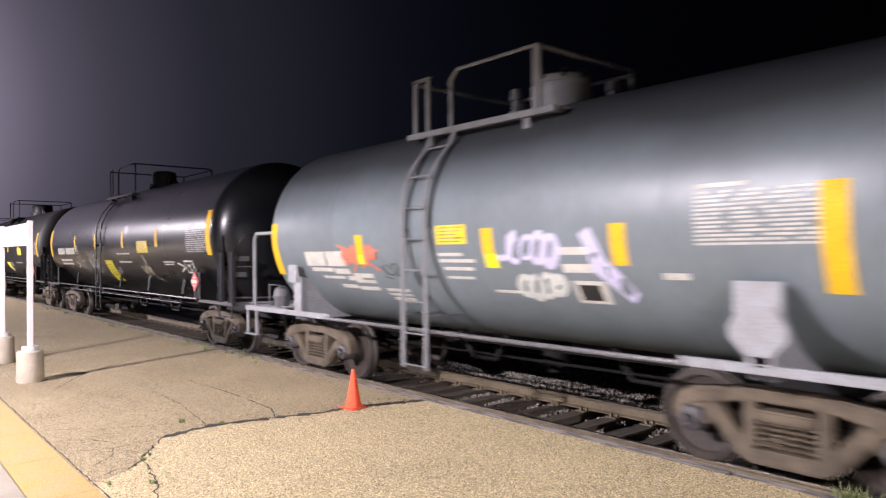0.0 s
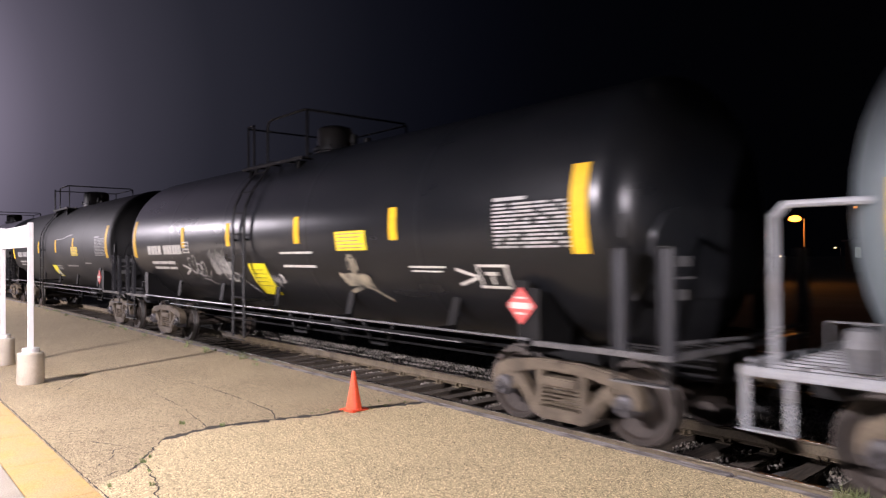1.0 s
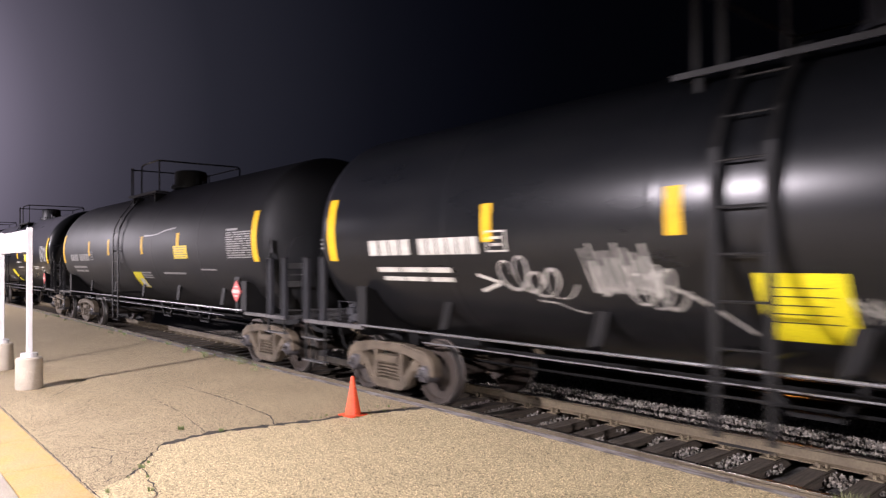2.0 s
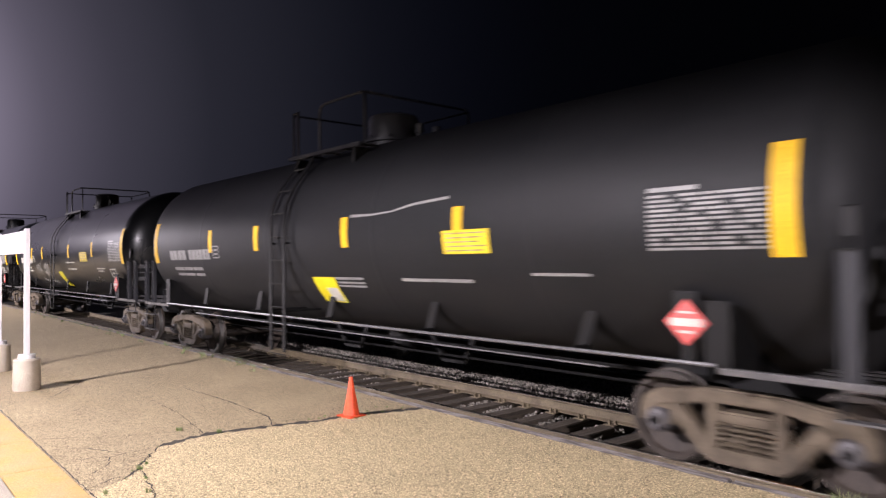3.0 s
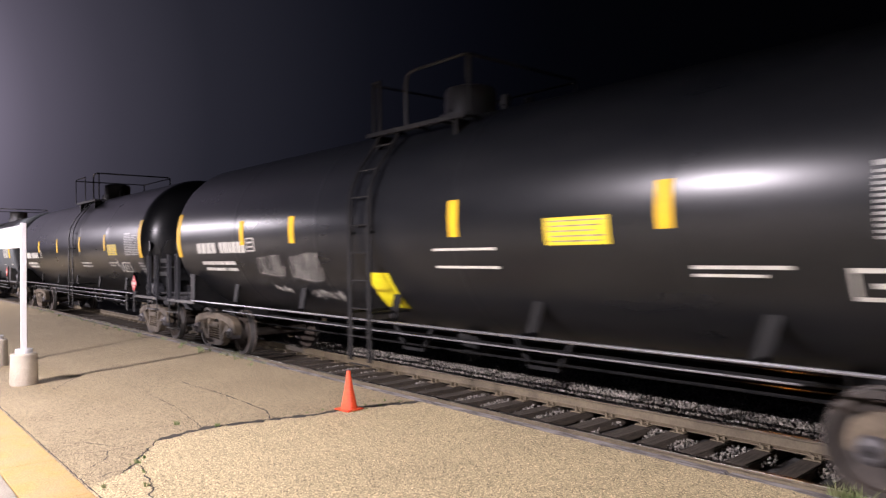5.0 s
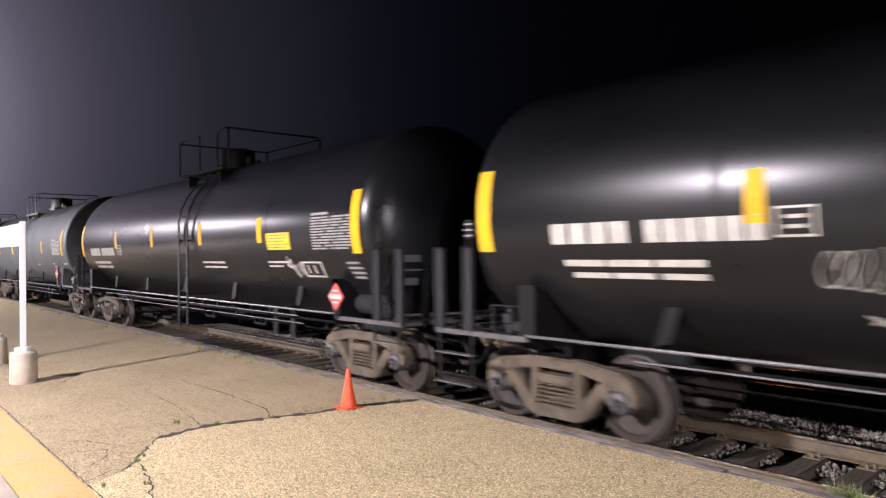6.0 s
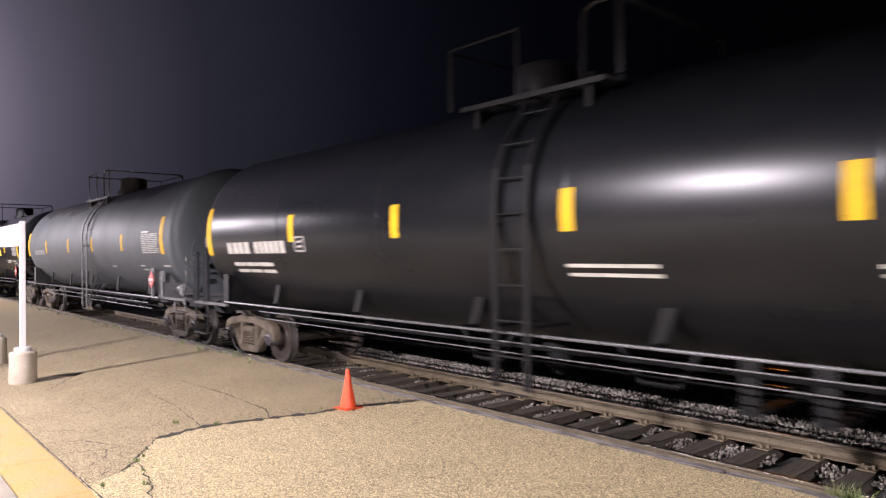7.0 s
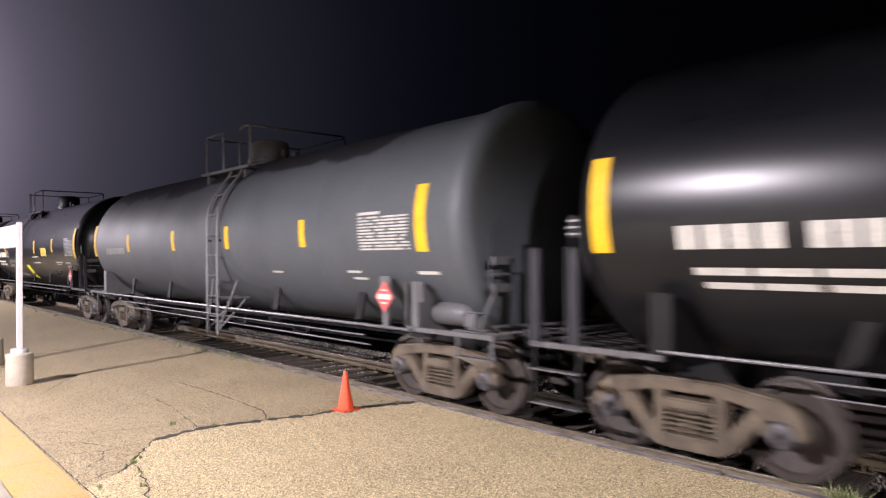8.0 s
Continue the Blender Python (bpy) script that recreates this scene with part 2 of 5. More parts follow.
M = {
    "gloss_black": dust_and_bounce(material("gloss_black_paint", (0.0064, 0.0072, 0.0088), 0.29, second=(0.0112, 0.0118, 0.0130), scale=0.9, amount=0.8, fine=14, bump=0.0, grain=0.2, stretch=(0.6, 1, 2), spec=0.34, rough_var=0.05), (0.028, 0.0275, 0.027), 0.34),
    "dull_black": darker_crown(dust_and_bounce(material("dull_black_paint", (0.0074, 0.0080, 0.0092), 0.58, second=(0.0115, 0.0119, 0.0130), scale=0.8, amount=0.8, fine=14, bump=0.0, grain=0.2, stretch=(0.5, 1, 1.5), spec=0.26), (0.030, 0.028, 0.0255), 0.45), (0.003, 0.003, 0.0034), 0.9, 3.45, 4.05),
    "grey": darker_crown(material("grey_paint", (0.160, 0.194, 0.210), 0.40, second=(0.126, 0.149, 0.157), contrast=(0.35, 0.7), scale=0.8, amount=0.7, fine=12, bump=0.0, grain=0.2, stretch=(1.6, 1, 0.5)), (0.036, 0.040, 0.044), 0.94, 2.85, 3.6),
    "tarred": tarred("grey_and_tar"),
    "frame_black": material("frame_black_paint", (0.0045, 0.0046, 0.005), 0.55, second=(0.0105, 0.0098, 0.009), scale=5, amount=0.6, spec=0.2),
    "frame_grey": material("frame_grey_paint", (0.30, 0.315, 0.335), 0.45, second=(0.20, 0.19, 0.18), scale=5, amount=0.6),
    "ladder_grey": material("ladder_grey_paint", (0.17, 0.178, 0.187), 0.45, second=(0.12, 0.115, 0.11), scale=5, amount=0.6),
    "frame_dull": material("frame_dull_grey_paint", (0.115, 0.117, 0.12), 0.5, second=(0.08, 0.075, 0.07), scale=5, amount=0.6),
    "steel": material("worn_steel_paint", (0.0075, 0.0076, 0.0082), 0.5, second=(0.015, 0.0148, 0.0148), scale=4, amount=0.7, stretch=(1, 1, 0.2), spec=0.22),
    "upright": material("scuffed_channel_paint", (0.031, 0.032, 0.037), 0.5, second=(0.019, 0.0195, 0.021), scale=4, amount=0.7, stretch=(1, 1, 0.2), spec=0.3),
    "rung": material("worn_rung_steel", (0.012, 0.012, 0.013), 0.48, second=(0.024, 0.0235, 0.023), scale=4, amount=0.7, spec=0.25),
    "print_white": material("small_white_print", (0.38, 0.38, 0.36), 0.5, second=(0.24, 0.24, 0.23), scale=6, amount=0.6, bump=0.02),
    "pipe": material("worn_galvanized_pipe", (0.115, 0.115, 0.121), 0.3, second=(0.10, 0.095, 0.09), scale=4, amount=0.6),
    "deck_edge": material("scuffed_deck_edge", (0.085, 0.084, 0.086), 0.36, second=(0.15, 0.145, 0.14), scale=3, amount=0.8),
    "truck": material("rusty_cast_steel", (0.138, 0.108, 0.071), 0.75, second=(0.060, 0.046, 0.031), scale=5, amount=0.8, fine=40, bump=0.3),
    "wheel": material("wheel_steel", (0.050, 0.038, 0.029), 0.65, second=(0.026, 0.022, 0.018), scale=6, amount=0.7, fine=50, bump=0.15),
    "tread": material("polished_tread", (0.55, 0.53, 0.50), 0.42, metal=1.0, scale=8, amount=0.4),
    "cap": material("bearing_cap_paint", (0.10, 0.095, 0.10), 0.6, second=(0.07, 0.06, 0.052), scale=8, amount=0.7),
    "yellow": material("yellow_reflective_tape", (0.78, 0.47, 0.02), 0.55, second=(0.6, 0.36, 0.02), scale=5, amount=0.5, bump=0.02, spec=0.2),
    "lemon": material("yellow_sign_paint", (0.80, 0.71, 0.016), 0.45, second=(0.66, 0.52, 0.02), scale=5, amount=0.5, bump=0.02),
    "sign_yellow": material("yellow_panel_paint", (0.76, 0.57, 0.018), 0.45, second=(0.64, 0.47, 0.02), scale=5, amount=0.5, bump=0.02),
    "white": material("white_lettering", (0.56, 0.55, 0.49), 0.5, second=(0.36, 0.35, 0.31), scale=6, amount=0.6, bump=0.02),
    "dim_white": material("dim_lettering", (0.26, 0.26, 0.25), 0.5, second=(0.15, 0.15, 0.15), scale=6, amount=0.6, bump=0.02),
    "dark": material("dark_lettering", (0.02, 0.02, 0.02), 0.5, bump=0.0),
    "red": material("red_placard", (0.72, 0.11, 0.10), 0.45, second=(0.6, 0.09, 0.08), bump=0.0),
    "orange_spray": material("orange_spray", (0.60, 0.17, 0.095), 0.5, second=(0.40, 0.22, 0.17), scale=3, bump=0.0),
    "lilac_spray": material("lilac_spray", (0.52, 0.50, 0.68), 0.5, second=(0.40, 0.40, 0.50), scale=3, bump=0.0),
    "white_spray": material("pale_spray", (0.55, 0.57, 0.52), 0.5, second=(0.40, 0.42, 0.40), scale=3, bump=0.0),
    "chalk": material("chalk_scrawl", (0.40, 0.39, 0.35), 0.7, second=(0.16, 0.158, 0.145), scale=4, amount=0.8, bump=0.0),
    "straw_spray": material("straw_scrawl", (0.34, 0.30, 0.21), 0.6, second=(0.06, 0.058, 0.05), scale=5, amount=0.9, bump=0.0),
    # two pours; their tones also paint in the light's rise towards +x
    "aggregate": aggregate("brightened_aggregate", 1.33, (0.405, 0.346, 0.208), (0.315, 0.266, 0.160)),
    "dimmed_old_aggregate": aggregate("dimmed_older_aggregate", 0.93, (0.405, 0.338, 0.210), (0.30, 0.248, 0.154)),
    "concrete": material("light_concrete", (0.36, 0.32, 0.25), 0.85, second=(0.27, 0.24, 0.19), scale=2, amount=0.6, fine=80, bump=0.15),
    "yellow_paving": material("worn_yellow_paving", (0.49, 0.315, 0.10), 0.75, second=(0.42, 0.33, 0.175), scale=3.5, amount=0.9, fine=70, bump=0.15),
    "block": material("cast_concrete", (0.46, 0.41, 0.33), 0.85, second=(0.33, 0.29, 0.23), scale=6, amount=0.6, fine=90, bump=0.2),
    "post": material("white_enamel", (0.60, 0.59, 0.585), 0.35, second=(0.50, 0.485, 0.47), scale=3, amount=0.5, bump=0.0, grain=0.1),
    "timber": material("weathered_timber", (0.33, 0.305, 0.295), 0.85, second=(0.13, 0.114, 0.108), scale=3.5, amount=1.0, fine=45, bump=0.5, stretch=(1.3, 7, 7), contrast=(0.40, 0.60)),
    "tie": material("creosoted_tie", (0.085, 0.067, 0.048), 0.85, second=(0.036, 0.030, 0.023), scale=5, amount=0.9, fine=25, bump=0.4, stretch=(8, 0.7, 8)),
    "rail": material("rusty_rail", (0.165, 0.132, 0.082), 0.65, second=(0.085, 0.066, 0.043), scale=3, amount=0.8, fine=40, bump=0.15),
    "railhead": material("polished_railhead", (0.55, 0.52, 0.48), 0.28, metal=1.0, scale=8, amount=0.4, stretch=(0.3, 4, 1)),
    "ballast_bed": material("ballast_bed", (0.10, 0.095, 0.09), 0.9, second=(0.03, 0.028, 0.026), scale=9, amount=1.0, fine=30, bump=0.8),
    "cone": material("orange_plastic", (0.85, 0.10, 0.03), 0.45, second=(0.70, 0.09, 0.04), scale=8, amount=0.5, bump=0.02),
    "crack": material("crack_dirt", (0.035, 0.03, 0.024), 0.95, second=(0.07, 0.06, 0.045), scale=9, amount=0.8, bump=0.3),
    "grass": material("grass_blade", (0.17, 0.24, 0.075), 0.6, second=(0.22, 0.22, 0.10), scale=5, amount=0.9, bump=0.0),
    "earth": material("dark_earth", (0.05, 0.045, 0.038), 0.95, second=(0.03, 0.035, 0.02), scale=0.4, amount=0.9, fine=8, bump=0.4),
    "dark_wall": material("dark_siding", (0.10, 0.09, 0.085), 0.8, bump=0.1),
    "amber": glowing("sodium_lamp", (1.0, 0.27, 0.03), 9.0),
    "amber_small": glowing("sodium_lamp_far", (1.0, 0.32, 0.06), 2.6),
    "warm_glow": glowing("warm_lamp", (1.0, 0.72, 0.40), 3.0),
    "white_glow": glowing("lit_sign", (0.80, 1.0, 0.90), 1.1),
    "window_glow": glowing("lit_window", (0.75, 0.80, 0.72), 0.22),
    "red_glow": glowing("red_signal", (1.0, 0.06, 0.05), 9.0),
}


def stones(name):
    m = material(name, (0.215, 0.198, 0.172), 0.6, second=(0.10, 0.083, 0.062), scale=3, amount=0.6, fine=60, bump=0.2)
    n, l = m.node_tree.nodes, m.node_tree.links
    b = n["Principled BSDF"]
    geo, ramp = n.new("ShaderNodeNewGeometry"), n.new("ShaderNodeMapRange")
    ramp.inputs[3].default_value, ramp.inputs[4].default_value = 0.25, 2.1
    l.new(geo.outputs["Random Per Island"], ramp.inputs[0])
    mul = n.new("ShaderNodeMix")
    mul.data_type, mul.blend_type = "RGBA", "MULTIPLY"
    mul.inputs["Factor"].default_value = 1.0
    l.new(b.inputs["Base Color"].links[0].from_socket, mul.inputs["A"])
    l.new(ramp.outputs[0], mul.inputs["B"])
    l.new(mul.outputs["Result"], b.inputs["Base Color"])
    return m


M["stone"] = stones("crushed_stone")


# ---------------------------------------------------------------- mesh helpers
def part(name, bm, mat, parent=None, label="", smooth=False):
    me = bpy.data.meshes.new(name)
    bmesh.ops.recalc_face_normals(bm, faces=bm.faces)
    if smooth:
        for f in bm.faces:
            f.smooth = True
    bm.to_mesh(me)
    bm.free()
    me.materials.append(M[mat])
    if smooth:
        me.set_sharp_from_angle(angle=radians(40))
    ob = new(name, me)
    if parent:
        ob.parent = parent
    if label:
        tagged(ob, label)
    return ob


def empty(name, m, label="", category="", group="", kind=""):
    ob = new(name)
    ob.matrix_world = m
    return tagged(ob, label, category, group, kind)


def box(bm, x0, x1, y0, y1, z0, z1, bevel=0.0):
    g = bmesh.ops.create_cube(bm, size=1, matrix=Matrix.Translation(((x0 + x1) / 2, (y0 + y1) / 2, (z0 + z1) / 2)) @ Matrix.Diagonal((x1 - x0, y1 - y0, z1 - z0, 1)))
    if bevel:
        es = list({e for v in g["verts"] for e in v.link_edges})
        bmesh.ops.bevel(bm, geom=es, offset=bevel, segments=2, affect="EDGES")


def tube(bm, pts, r, n=8, caps=True):
    """A round bar along a polyline."""
    pts = [Vector(p) for p in pts]
    rings = []
    up = None
    for i, p in enumerate(pts):
        d = ((pts[i + 1] - p).normalized() if i + 1 < len(pts) else Vector()) + ((p - pts[i - 1]).normalized() if i else Vector())
        d.normalize()
        if up is None:
            up = d.orthogonal().normalized()
        up = (up - d * up.dot(d)).normalized()
        side = d.cross(up)
        rings.append([bm.verts.new(p + r * (math.cos(a) * up + math.sin(a) * side)) for a in (2 * math.pi * k / n for k in range(n))])
    for a, b in zip(rings, rings[1:]):
        for k in range(n):
            bm.faces.new((a[k], a[(k + 1) % n], b[(k + 1) % n], b[k]))
    if caps:
        bm.faces.new(rings[0])
        bm.faces.new(rings[-1])


def lathe(bm, profile, axis="z", n=32, at=(0, 0, 0)):
    """A solid of revolution; profile rows are (along, radius)."""
    rings = []
    at = Vector(at)
    for s, r in profile:
        ring = []
        for k in range(n):
            c, d = math.cos(2 * math.pi * k / n), math.sin(2 * math.pi * k / n)
            v = {"z": (r * c, r * d, s), "x": (s, r * c, r * d), "y": (r * c, s, r * d)}[axis]
            ring.append(bm.verts.new(at + Vector(v)))
        rings.append(ring)
    for a, b in zip(rings, rings[1:]):
        for k in range(n):
            bm.faces.new((a[k], a[(k + 1) % n], b[(k + 1) % n], b[k]))
    bm.faces.new(rings[0])
    bm.faces.new(rings[-1])


def beam(bm, pts, w, y0, y1):
    """A bent bar of width w in the x-z plane, from y0 to y1; w may be one number or one for each point."""
    pts = [Vector((p[0], 0, p[1])) for p in pts]
    ws = w if isinstance(w, (list, tuple)) else [w] * len(pts)
    rows = []
    for i, p in enumerate(pts):
        d = ((pts[i + 1] - p).normalized() if i + 1 < len(pts) else Vector()) + ((p - pts[i - 1]).normalized() if i else Vector())
        d.normalize()
        o = Vector((-d.z, 0, d.x)) * ws[i] / 2
        rows.append([bm.verts.new((q.x, y, q.z)) for q, y in ((p + o, y0), (p + o, y1), (p - o, y1), (p - o, y0))])
    for a, b in zip(rows, rows[1:]):
        for k in range(4):
            bm.faces.new((a[k], a[(k + 1) % 4], b[(k + 1) % 4], b[k]))
    bm.faces.new(rows[0])
    bm.faces.new(rows[-1])


def on_tank(x, z, lift, near=True):
    """The place on the tank's near side at height z, in the car's space."""
    a = math.asin(max(-0.999, min(0.999, (z - ZC) / RT)))
    r = RT + lift
    return Vector((x, (-1 if near else 1) * r * math.cos(a), ZC + r * math.sin(a)))


def decal(bm, x0, x1, z0, z1, lift=0.006, lean=0.0):
    """A thin curved plate on the tank; lean shifts its foot along x."""
    n = max(2, int(abs(z1 - z0) / 0.06))
    front, back = [], []
    for k in range(n + 1):
        z = z0 + (z1 - z0) * k / n
        s = lean * (1 - k / n)
        for rows, l in ((front, lift), (back, 0.0005)):
            rows.append((bm.verts.new(on_tank(x0 + s, z, l)), bm.verts.new(on_tank(x1 + s, z, l))))
    for k in range(n):
        a, b = front[k], front[k + 1]
        bm.faces.new((a[0], a[1], b[1], b[0]))
        for i in (0, 1):
            bm.faces.new((front[k][i], front[k + 1][i], back[k + 1][i], back[k][i]))
    for k in (0, n):
        bm.faces.new((front[k][0], front[k][1], back[k][1], back[k][0]))


def stroke(bm, pts, w, lift=0.005):
    """A sprayed line on the tank through (x, z) points."""
    rows = []
    for i, (x, z) in enumerate(pts):
        x2, z2 = pts[min(i + 1, len(pts) - 1)]
        x1, z1 = pts[max(i - 1, 0)]
        d = Vector((x2 - x1, z2 - z1, 0))
        d.normalize()
        ww = w * (0.7 + 0.5 * noise.noise((x * 3, z * 3, 1)))
        rows.append((bm.verts.new(on_tank(x - d.y * ww / 2, z + d.x * ww / 2, lift)), bm.verts.new(on_tank(x + d.y * ww / 2, z - d.x * ww / 2, lift))))
    for a, b in zip(rows, rows[1:]):
        bm.faces.new((a[0], a[1], b[1], b[0]))


def text_rows(bm, x0, x1, z0, z1, rows, rng, lift=0.006):
    """A block of small print as broken bars."""
    step = (z1 - z0) / rows
    for k in range(rows):
        z = z1 - k * step
        x = x0
        while x < x1 - 0.03:
            w = rng.uniform(0.08, 0.35)
            decal(bm, x, min(x + w, x1), z - step * 0.52, z, lift)
            x += w + rng.choice((0.02, 0.03, 0.09))


def scrawl(bm, x0, x1, z0, z1, w, rng, loops, rough=True):
    """Sprayed letters across a stretch of the tank: scratchy slanted strokes, or fat loops."""
    for k in range(loops):
        cx = x0 + (x1 - x0) * (k + 0.5) / loops
        hw = (x1 - x0) / loops
        cz = (z0 + z1) / 2 + (z1 - z0) * rng.uniform(-0.12, 0.12)
        hz = (z1 - z0) * rng.uniform(0.3, 0.5)
        if rough:
            for j in range(5):
                xa, xb = cx + rng.uniform(-0.6, 0.5) * hw, cx + rng.uniform(-0.3, 0.8) * hw
                za, zb = cz + hz * rng.uniform(0.3, 1.0), cz - hz * rng.uniform(0.2, 1.0)
                bow = rng.uniform(-0.5, 0.5) * hw
                stroke(bm, [(xa + (xb - xa) * i / 8 + bow * math.sin(math.pi * i / 8), za + (zb - za) * i / 8) for i in range(9)], w * rng.uniform(0.2, 0.75), 0.005 + 0.0004 * (5 * k + j))
        else:
            a0, turn = rng.uniform(0, 6.28), rng.uniform(3.5, 7.5)
            stroke(bm, [(cx + hw * 0.6 * math.cos(a0 + turn * j / 16) + 0.06 * hw * j / 16, cz + hz * math.sin(a0 + turn * j / 16 + 0.4)) for j in range(17)], w * rng.uniform(0.7, 1.3), 0.005 + 0.0006 * k)


def looping(bm, x0, x1, z0, z1, w, turns, lean=0.35, lift=0.007, swell=0.25):
    """A run of sprayed loops, as from one swinging arm."""
    n = turns * 16
    pts = []
    for i in range(n + 1):
        f, a = i / n, 2 * math.pi * turns * i / n
        h = (z1 - z0) / 2 * (1 - swell * (0.5 + 0.5 * math.sin(5.1 * f + 1)))
        up = h * math.sin(a)
        pts.append((x0 + (x1 - x0) * f + (x1 - x0) / turns * 0.62 * math.cos(a) + lean * up, (z0 + z1) / 2 + up))
    for k in range(0, n, 8):
        stroke(bm, pts[k:k + 9], w * (0.75 + 0.5 * abs(math.sin(1.7 * k))), lift + 0.0003 * (k // 8))


# ---------------------------------------------------------------- tank cars
def wheelset(car, x):
    ax = bmesh.new()
    lathe(ax, [(-1.10, 0.05), (-1.09, 0.075), (-0.80, 0.075), (-0.79, 0.09), (0.79, 0.09), (0.80, 0.075), (1.09, 0.075), (1.10, 0.05)], "y", 16)
    axle = part("wheelset", ax, "wheel", car, smooth=True)
    axle.matrix_basis = pose(x, 0, RAIL + WHEEL)
    for s in (-1, 1):
        w = bmesh.new()
        prof = [(0.69, 0.12), (0.69, WHEEL - 0.09), (0.685, WHEEL + 0.024), (0.715, WHEEL + 0.026), (0.728, WHEEL), (0.82, WHEEL - 0.004), (0.824, WHEEL - 0.07), (0.775, WHEEL - 0.085), (0.755, 0.20), (0.79, 0.15), (0.86, 0.14), (0.86, 0.09)]
        lathe(w, [(s * a, r) for a, r in prof], "y", 40)
        wh = part("wheel", w, "wheel", axle, smooth=True)
        wh.data.materials.append(M["tread"])
        for p in wh.data.polygons:
            c = p.center
            if abs(math.hypot(c.x, c.z) - WHEEL) < 0.012 and 0.73 < abs(c.y) < 0.822:
                p.material_index = 1
        for k in range(3):
            bm = bmesh.new()
            a = 2 * math.pi * k / 3
            lathe(bm, [(s * 1.10, 0.022), (s * 1.145, 0.022), (s * 1.15, 0.012)], "y", 6, at=(0.06 * math.cos(a), 0, 0.06 * math.sin(a)))
            part("axle_bolt", bm, "cap", axle)
    return axle


def side_frame(car, x, s):
    """One cast side of a two-axle truck, s = -1 on the near side."""
    z = RAIL + WHEEL + 0.02
    y0, y1 = sorted((s * 0.90, s * 1.06))
    bm = bmesh.new()
    beam(bm, [(-1.045, z - 0.05), (-1.04, z + 0.06), (-0.99, z + 0.15), (-0.86, z + 0.215), (-0.58, z + 0.255), (-0.34, z + 0.30), (0.34, z + 0.30), (0.58, z + 0.255), (0.86, z + 0.215), (0.99, z + 0.15), (1.04, z + 0.06), (1.045, z - 0.05)],
         [0.10, 0.12, 0.15, 0.165, 0.15, 0.135, 0.135, 0.15, 0.165, 0.15, 0.12, 0.10], y0, y1)
    beam(bm, [(-0.71, z + 0.14), (-0.56, z - 0.02), (-0.42, z - 0.19), (-0.30, z - 0.265), (0.30, z - 0.265), (0.42, z - 0.19), (0.56, z - 0.02), (0.71, z + 0.14)], [0.15, 0.16, 0.17, 0.15, 0.15, 0.17, 0.16, 0.15], y0 + 0.004, y1 - 0.004)
    for k in (-1, 1):
        beam(bm, [(k * 0.315, z + 0.28), (k * 0.325, z - 0.2)], 0.115, y0 + 0.012, y1 - 0.012)
        beam(bm, [(k * 0.725, z + 0.19), (k * 0.735, z - 0.06)], 0.075, y0 + 0.01, y1 - 0.01)
    bmesh.ops.bevel(bm, geom=list(bm.edges), offset=0.016, segments=2, affect="EDGES")
    fr = part("side_frame", bm, "truck", car, smooth=True)
    fr.matrix_basis = pose(x, 0, 0)
    # raised ribs along the chord and the slant legs
    bm = bmesh.new()
    yr0, yr1 = sorted((s * 1.055, s * 1.072))
    beam(bm, [(-0.80, z + 0.265), (-0.34, z + 0.335), (0.34, z + 0.335), (0.80, z + 0.265)], 0.022, yr0, yr1)
    for k in (-1, 1):
        beam(bm, [(k * 0.60, z + 0.0), (k * 0.44, z - 0.21)], 0.02, yr0, yr1)
    part("casting_rib", bm, "truck", fr)
    for k in (-1, 1):
        bm = bmesh.new()
        lathe(bm, [(s * 0.88, 0.128), (s * 1.04, 0.128), (s * 1.06, 0.112), (s * 1.085, 0.112), (s * 1.10, 0.09)], "y", 24, at=(k * 0.889, 0, z - 0.02))
        part("bearing_cap", bm, "cap", fr, "round roller bearing cap with dull paint", True)
        bm = bmesh.new()
        box(bm, k * 0.889 - 0.14, k * 0.889 + 0.14, y0 + 0.02, y1 - 0.02, z + 0.09, z + 0.17, 0.012)
        part("bearing_adapter", bm, "truck", fr)
    for px, py in ((-0.21, 0.985), (-0.07, 0.985), (0.07, 0.985), (0.21, 0.985)):
        bm = bmesh.new()
        turns, steps = 5, 60
        tube(bm, [(px + 0.052 * math.cos(2 * math.pi * turns * j / steps), s * py + 0.052 * math.sin(2 * math.pi * turns * j / steps), z - 0.19 + 0.25 * j / steps) for j in range(steps + 1)], 0.0155, 5)
        part("coil_spring", bm, "truck", fr, smooth=True)
    bm = bmesh.new()
    box(bm, -0.26, 0.26, min(s * 0.80, s * 1.075), max(s * 0.80, s * 1.075), z + 0.065, z + 0.165, 0.02)
    part("bolster_end", bm, "truck", fr)
    bm = bmesh.new()
    box(bm, -0.27, 0.27, y0 - 0.01, y1 + 0.01, z - 0.215, z - 0.19, 0.006)
    part("spring_seat", bm, "truck", fr)
    return fr


def truck(car, x):
    for s in (-1, 1):
        side_frame(car, x, s)
    bm = bmesh.new()
    box(bm, x - 0.2, x + 0.2, -0.88, 0.88, RAIL + WHEEL + 0.08, RAIL + WHEEL + 0.26, 0.02)
    part("truck_bolster", bm, "truck", car)
    for k in (-1, 1):
        bm = bmesh.new()
        tube(bm, [(x + k * 0.33, -0.82, 0.14), (x + k * 0.33, 0.82, 0.14)], 0.045, 8)
        part("brake_beam", bm, "truck", car, smooth=True)
        for y in (-0.75, 0.75):
            bm = bmesh.new()
            box(bm, *sorted((x + k * 0.37, x + k * 0.43)), y - 0.06, y + 0.06, 0.02, 0.34, 0.01)
            part("brake_shoe", bm, "truck", car)
    return [wheelset(car, x - 0.889), wheelset(car, x + 0.889)]


